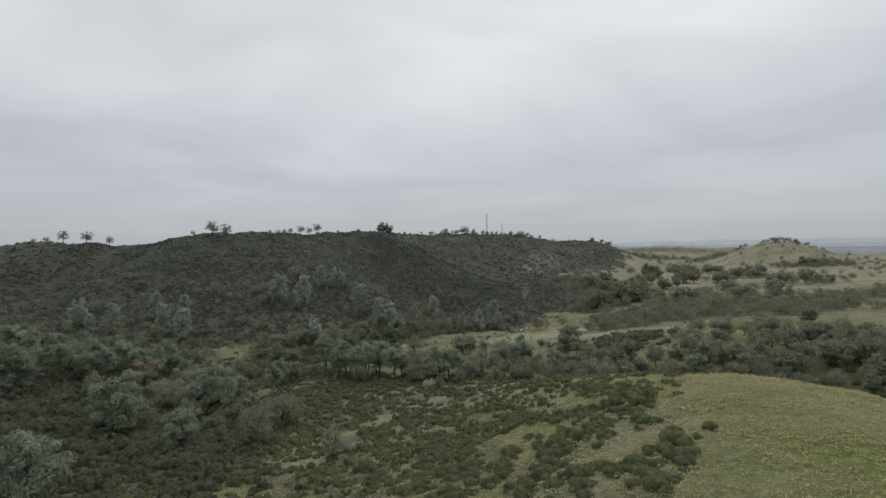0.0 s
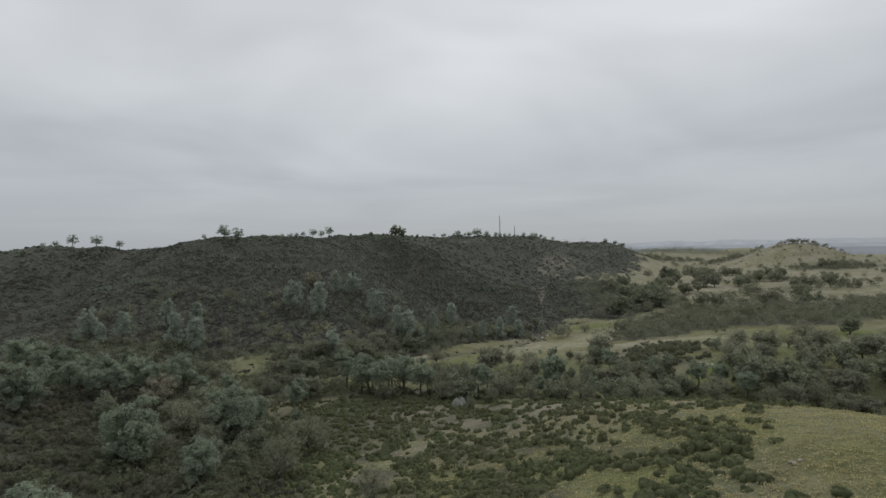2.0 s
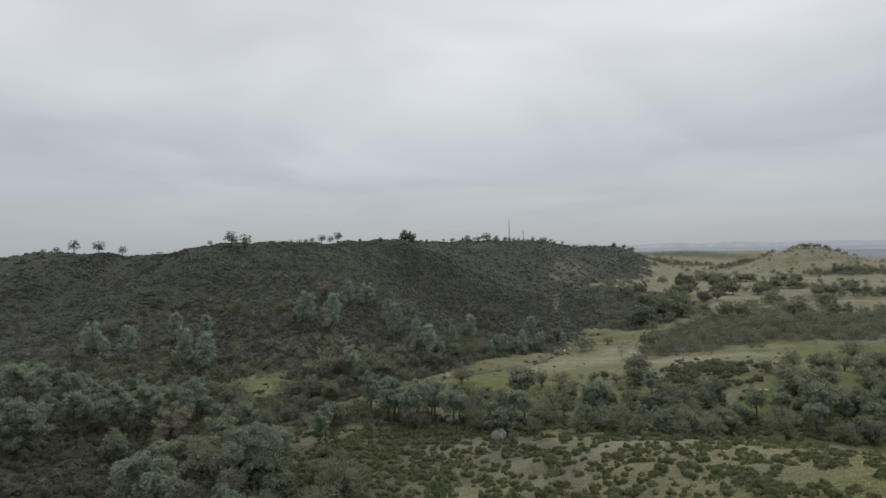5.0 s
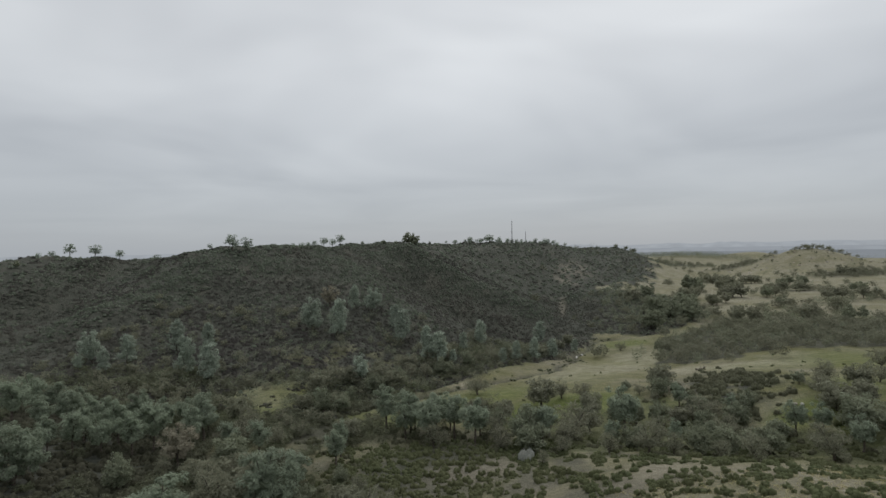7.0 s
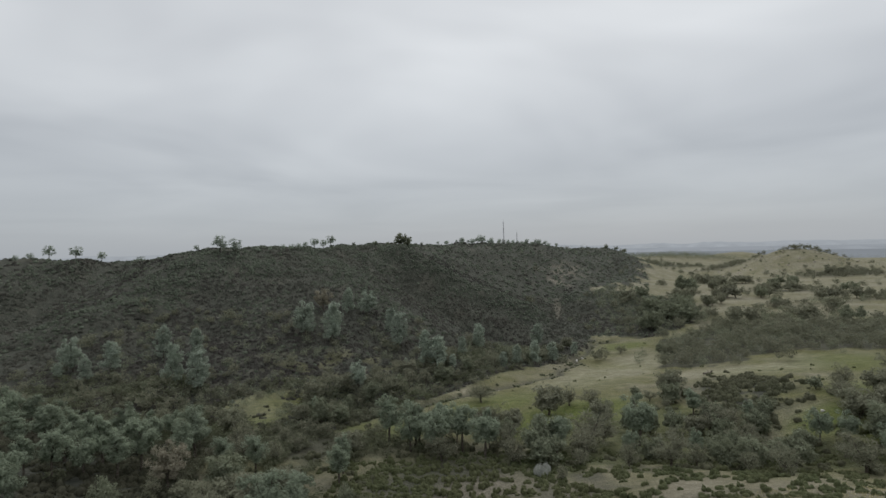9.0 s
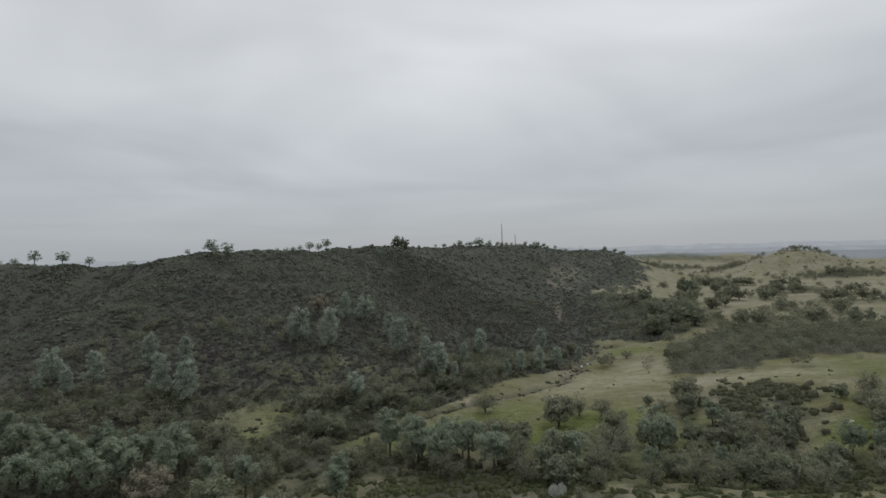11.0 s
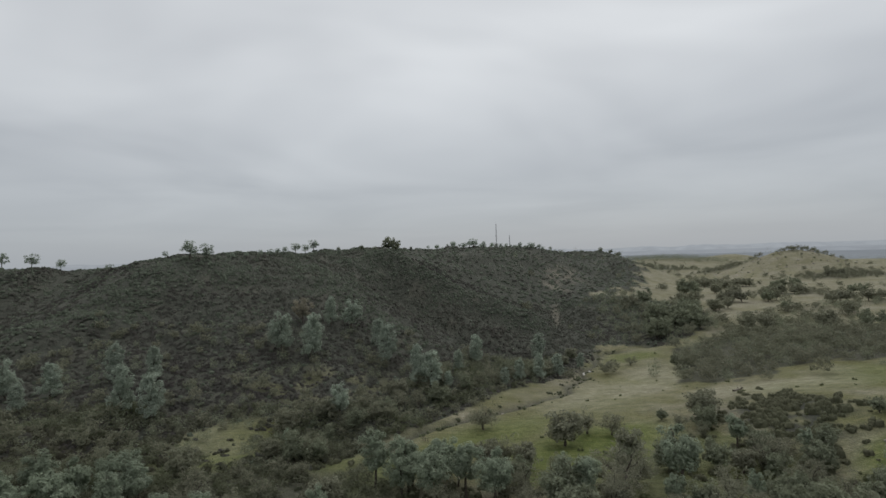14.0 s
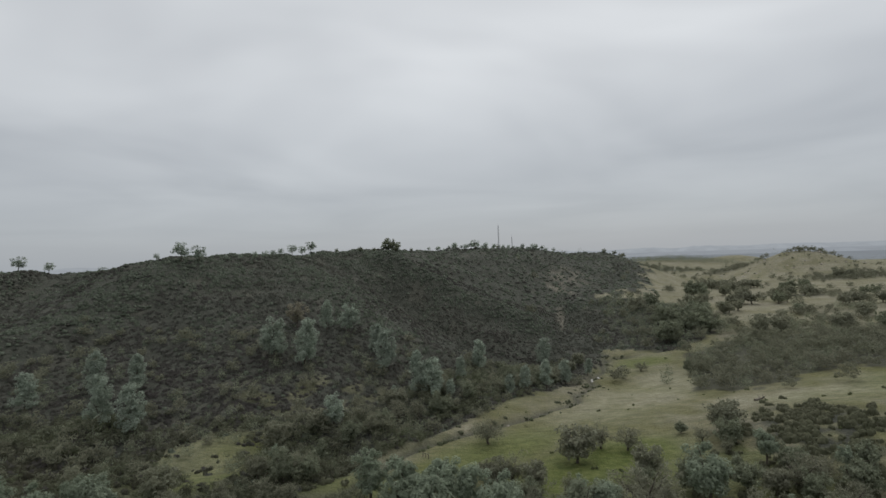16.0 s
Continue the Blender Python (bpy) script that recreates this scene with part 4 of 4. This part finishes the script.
# pale outcrops and low dark shrubs on the far hill
rocks = [lump(np.random.default_rng(330 + n), np.zeros(3), 1.3, 0.9, 6) for n in range(3)]
x, y = scatter(rng, 420, 350, 560, 735, 800, lambda x, y: 0.35 * (drift(x, y, 26, 74) > 0.5))
stuff("rock_outcrops", rocks, x, y, rng.uniform(0.5, 1.7, len(x)), STONE, "pale weathered rock outcrops on the far grassy hill", "rock", 37, 0.2, 0.4)
x, y = scatter(rng, 900, 300, 620, 700, 830, lambda x, y: 0.06 + 0.5 * (drift(x, y, 40, 75) > 0.62))
stuff("far_shrubs", [shrub_shape(n, 1.6, 1.7, 1, 8, 0.3, 6) for n in (331, 332)], x, y, rng.uniform(0.4, 1.1, len(x)), HILL, "low dark shrubs dotting the far grassy hill", "shrub", 38, 0.2)

# shrubs on the near knoll and on the small hill
shrub_meshes = [mesh_of("shrub", *shrub_shape(300 + n, 0.8 + 0.1 * n, 1.0, 4, 200, 0.07, 8), SHRUB) for n in range(4)]


def near_share(x, y):
    edge = np.interp(y, (40, 62, 100, 150), (24, 30, 50, 82))
    patch = np.clip((0.7 * drift(x, y, 17, 32) + 0.3 * drift(x, y, 6, 35) - 0.525 + np.clip((15 - x) / 200, 0, 0.12)) * 12, 0.035, 0.95) * np.clip((edge - x) / 20, 0, 1)
    patch = np.maximum(patch, blot(x, y, -26, 152, 19, 20, -20) * 0.9)
    strip = np.maximum.reduce([blot(x, y, 14, 65, 6, 3.5, 50), blot(x, y, 25, 76, 11, 4.5, 62), blot(x, y, 21, 53, 5.5, 2.8, 50), blot(x, y, -4, 82, 15, 9, 15), blot(x, y, 1, 109, 14, 8, 0) * 0.8,
                               blot(x, y, -36, 132, 9, 30, 8), blot(x, y, -40, 158, 15, 17, -20) * 0.95, blot(x, y, 12, 90, 5, 4, 20) * 0.8, blot(x, y, 22, 104, 9, 5, 30) * 0.6, blot(x, y, 34, 114, 44, 15, -12) * np.clip((drift(x, y, 9, 36) - 0.4) * 6, 0, 0.8)])
    return np.clip(np.maximum(patch, strip), 0, 1) * np.clip((x + 56) / 10, 0, 1) * np.clip((174 - y) / 8, 0, 1) * (1 - bare_haze_share(x, y))


x, y = scatter(rng, 13000, -60, 85, 40, 172, near_share)
x, y = spread_out(x, y, 0.8)
near = np.argsort(np.hypot(x - 8, y - 60))
one = near[:290]
for k in one:
    ob = new("shrub", shrub_meshes[rng.integers(4)])
    s = float(rng.uniform(0.45, 1.25))
    ob.matrix_basis = Matrix.LocRotScale((x[k], y[k], float(land(x[k], y[k])) - 0.05), Euler((0, 0, rng.uniform(0, 6.28))), (s * 1.15, s * 1.15, s))
    tagged(ob, "low dark green shrub in the dry grass", "shrub", "shrubs on the grassy knoll")
rest = near[290:]
stuff("shrubs", [shrub_shape(n, t, 0.95, 3, 27, 0.12, 5) for n, t in ((310, 0.8), (320, 1.1), (321, 0.65))], x[rest], y[rest], rng.uniform(0.5, 1.4, len(rest)), SHRUB, "patches of low green shrubs down the knoll", "shrub", 25, 0.05)
x, y = scatter(rng, 1700, 35, 105, 165, 240, lambda x, y: blot(x, y, 66, 204, 15, 25, -28) * np.clip((drift(x, y, 14, 31) - 0.2) * 4, 0.2, 1))
stuff("hill_shrubs", [shrub_shape(n, 1.7, 1.3, 3, 45, 0.15, 7) for n in (311, 322, 323)], x, y, rng.uniform(0.35, 1.4, len(x)), HILL, "dark evergreen shrubs on the small hill", "shrub", 26, 0.1)
x, y = scatter(rng, 700, -10, 170, 190, 340, lambda x, y: 0.10 + 0 * x)
stuff("meadow_shrubs", shrub_shape(312, 1.0, 0.8, 2, 30, 0.12, 7), x, y, rng.uniform(0.4, 1.2, len(x)), SHRUB, "scattered low shrubs in the meadow", "shrub", 27, 0.05)

x, y = scatter(rng, 4000, -60, 170, 120, 215, lambda x, y: woods(x, y) * 0.8 * (1 - 0.8 * lushness(x, y)))
stuff("undergrowth", [shrub_shape(n, 1.3, 1.2, 3, 36, 0.14, 6) for n in (313, 324)], x, y, rng.uniform(0.5, 1.4, len(x)), HILL, "low undergrowth beneath the valley oaks", "undergrowth", 28, 0.1)

x, y = scatter(rng, 6000, -70, 75, 135, 350, lambda x, y: 0.8 * np.exp(-((creek_away(x, y) / 3.0) ** 2)) * (drift(x, y, 18, 73) > 0.45))
stuff("creek_brush", shrub_shape(314, 1.0, 1.0, 2, 40, 0.11, 7), x, y, rng.uniform(0.4, 1.2, len(x)), THICKET, "leafless brush lining the creek bed", "brush", 29, 0.1)

# dry grass on the near knoll
blades = cards(np.random.default_rng(31), np.random.default_rng(32).normal(size=(6, 3)) * (0.3, 0.3, 0.04) + (0, 0, 0.14), 0.042, 5.0, 0.7)
x, y = scatter(rng, 40000, -35, 95, 36, 125, lambda x, y: np.clip(1.3 - np.hypot(x - 25, y - 40) / 80, 0.08, 1))
stuff("dry_grass", blades, x, y, rng.uniform(0.5, 1.25, len(x)), BLADE, "wind-combed dry grass on the knoll", "grass", 33)


# ---- stones and a rail in the meadow ----
def boulder(x, y, size, seed, label, mat=STONE):
    bm = bmesh.new()
    bmesh.ops.create_icosphere(bm, subdivisions=3, radius=size)
    r = random.Random(seed)
    shift = Vector((r.uniform(-9, 9), r.uniform(-9, 9), r.uniform(-9, 9)))
    for v in bm.verts:
        v.co *= 0.8 + 0.5 * noise.noise(v.co / size * 1.1 + shift) + 0.12 * noise.noise(v.co / size * 4 + shift)
        v.co.z *= 0.62
    me = bpy.data.meshes.new("boulder")
    bm.to_mesh(me)
    bm.free()
    me.materials.append(mat)
    ob = new("boulder", me)
    ob.location = (x, y, float(land(x, y)) + size * 0.2)
    return tagged(ob, label, "boulder", "boulders in the valley")


boulder(28.5, 66, 0.5, 1, "pale weathered boulder in the knoll's dry grass")
boulder(29.4, 66.4, 0.3, 2, "pale weathered boulder in the knoll's dry grass")
boulder(44, 309, 1.3, 3, "white boulder above the creek bank", WHITE_STONE)
boulder(46, 307, 0.9, 4, "white boulder above the creek bank", WHITE_STONE)
boulder(42.5, 305, 0.7, 5, "white boulder above the creek bank", WHITE_STONE)
boulder(71.8, 178.5, 0.7, 7, "pale boulder among shrubs on the small hill")
boulder(73.2, 177.6, 0.55, 8, "pale boulder among shrubs on the small hill", WHITE_STONE)
boulder(70.6, 177.2, 0.45, 9, "pale boulder among shrubs on the small hill", STONE)
boulder(-4, 238, 0.6, 6, "grey stone at the bend of the creek")


def rail_fence(x0, y0, x1, y1, posts):
    """A short length of timber rail fence."""
    root = new("rail_fence")
    root.location = (x0, y0, float(land(x0, y0)))
    tagged(root, "short weathered timber rail fence beside the creek", "fence")
    spots = []
    for k in range(posts):
        t = k / (posts - 1)
        x, y = x0 + (x1 - x0) * t, y0 + (y1 - y0) * t
        spots.append((x - x0, y - y0, float(land(x, y)) - root.location.z))
        part("post", mesh_of("post", *tube([(spots[-1][0], spots[-1][1], spots[-1][2] + h) for h in (-0.3, 0.6, 1.3)], (0.11, 0.10, 0.09), 6), TIMBER), root)
    for (a, b, c), (d, e, f) in zip(spots[:-1], spots[1:]):
        for h in (0.6, 1.1):
            part("rail", mesh_of("rail", *tube([(a, b, c + h), ((a + d) / 2, (b + e) / 2, (c + f) / 2 + h - 0.03), (d, e, f + h)], (0.06, 0.06, 0.06), 5), TIMBER), root)


rail_fence(-38.1, 201.9, -35.4, 198.9, 5)
rail_fence(-29.6, 214.2, -28.2, 212.8, 3)


def fallen_log(x, y, long, turn):
    """A fallen trunk with broken limb stubs, bleached by the weather."""
    rng = np.random.default_rng(77)
    root = new("fallen_log")
    root.location = (x, y, float(land(x, y)) + 0.3)
    root.rotation_euler = (0, 0, radians(turn))
    tagged(root, "bleached fallen trunk with broken limbs in the dry meadow", "log")
    part("trunk", mesh_of("trunk", *tube(bend(rng, (-long / 2, 0, 0), (long / 2, 0.3, 0.15), 7, 0.08), np.linspace(0.42, 0.2, 7), 8), TIMBER), root)
    for at, out, up in ((0.1, 1.3, 0.7), (0.25, -1.0, 0.9), (0.4, 0.9, 1.1)):
        foot = np.array([long * at, 0.1, 0.1])
        part("limb", mesh_of("limb", *tube(bend(rng, foot, foot + (0.6, out, up), 4, 0.06), (0.16, 0.12, 0.09, 0.04), 6), TIMBER), root)


fallen_log(74.6, 239.4, 5.0, 25)


# ---- masts on the ridge ----
def mast(x, y, tall, legs, label):
    base = float(land(x, y)) - 0.5
    root = new("radio_mast")
    root.location = (x, y, base)
    tagged(root, label, "mast", "masts on the ridge")
    foot = [(math.cos(a) * legs, math.sin(a) * legs) for a in (0.3, 2.39, 4.49)]
    for u, v in foot:
        part("leg", mesh_of("leg", *tube([(u, v, 0), (u * 0.9, v * 0.9, tall * 0.5), (u * 0.7, v * 0.7, tall)], (0.13, 0.12, 0.10), 5), STEEL), root)
    rungs = []
    for k in range(int(tall / 1.6)):
        h = 0.8 + k * 1.6
        for (u, v), (p, q) in zip(foot, foot[1:] + foot[:1]):
            rungs.append(tube([(u * 0.9, v * 0.9, h), ((u + p) * 0.45, (v + q) * 0.45, h + 0.7), (p * 0.9, q * 0.9, h + 1.5)], (0.05, 0.05, 0.05), 4))
    part("bracing", mesh_of("bracing", *join(rungs), STEEL), root)
    part("aerial", mesh_of("aerial", *tube([(0, 0, tall - 1), (0, 0, tall + 1), (0, 0, tall + 3)], (0.07, 0.06, 0.03), 5), STEEL), root)
    return root


mast(51, 628, 24, 0.55, "tall grey lattice radio mast on the wooded ridge")
mast(75, 690, 15, 0.4, "shorter slim radio mast behind the ridge")


# ---- the distance ----
def far_range(name, away, low, high, seed, colour, label):
    """A range of low hills so far off that air has taken their colour: haze painted as their own glow."""
    a = np.radians(np.arange(-100, 101, 0.5))
    x, y = np.sin(a) * away, 60 + np.cos(a) * away
    top = low + (high - low) * drift(x, y, away * 0.16, seed) * (0.55 + 0.45 * drift(x, y, away * 0.03, seed + 1))
    n = len(a)
    depth = away * 0.06
    rows = [np.stack([x * (1 + k * depth / away), 60 + (y - 60) * (1 + k * depth / away), z], 1) for k, z in ((0, 0 * top - 10), (0.5, top * 0.8), (1, top), (9, 0 * top + 12))]
    i = (np.arange(3)[:, None] * n + np.arange(n - 1)[None]).ravel()
    m = bpy.data.materials.new(name)
    m.use_nodes = True
    shader = m.node_tree.nodes["Principled BSDF"]
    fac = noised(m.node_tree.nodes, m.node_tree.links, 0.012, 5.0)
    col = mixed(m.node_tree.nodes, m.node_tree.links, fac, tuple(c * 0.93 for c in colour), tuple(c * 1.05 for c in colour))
    # Black base: the painted haze tint is emitted, paler with each farther range.
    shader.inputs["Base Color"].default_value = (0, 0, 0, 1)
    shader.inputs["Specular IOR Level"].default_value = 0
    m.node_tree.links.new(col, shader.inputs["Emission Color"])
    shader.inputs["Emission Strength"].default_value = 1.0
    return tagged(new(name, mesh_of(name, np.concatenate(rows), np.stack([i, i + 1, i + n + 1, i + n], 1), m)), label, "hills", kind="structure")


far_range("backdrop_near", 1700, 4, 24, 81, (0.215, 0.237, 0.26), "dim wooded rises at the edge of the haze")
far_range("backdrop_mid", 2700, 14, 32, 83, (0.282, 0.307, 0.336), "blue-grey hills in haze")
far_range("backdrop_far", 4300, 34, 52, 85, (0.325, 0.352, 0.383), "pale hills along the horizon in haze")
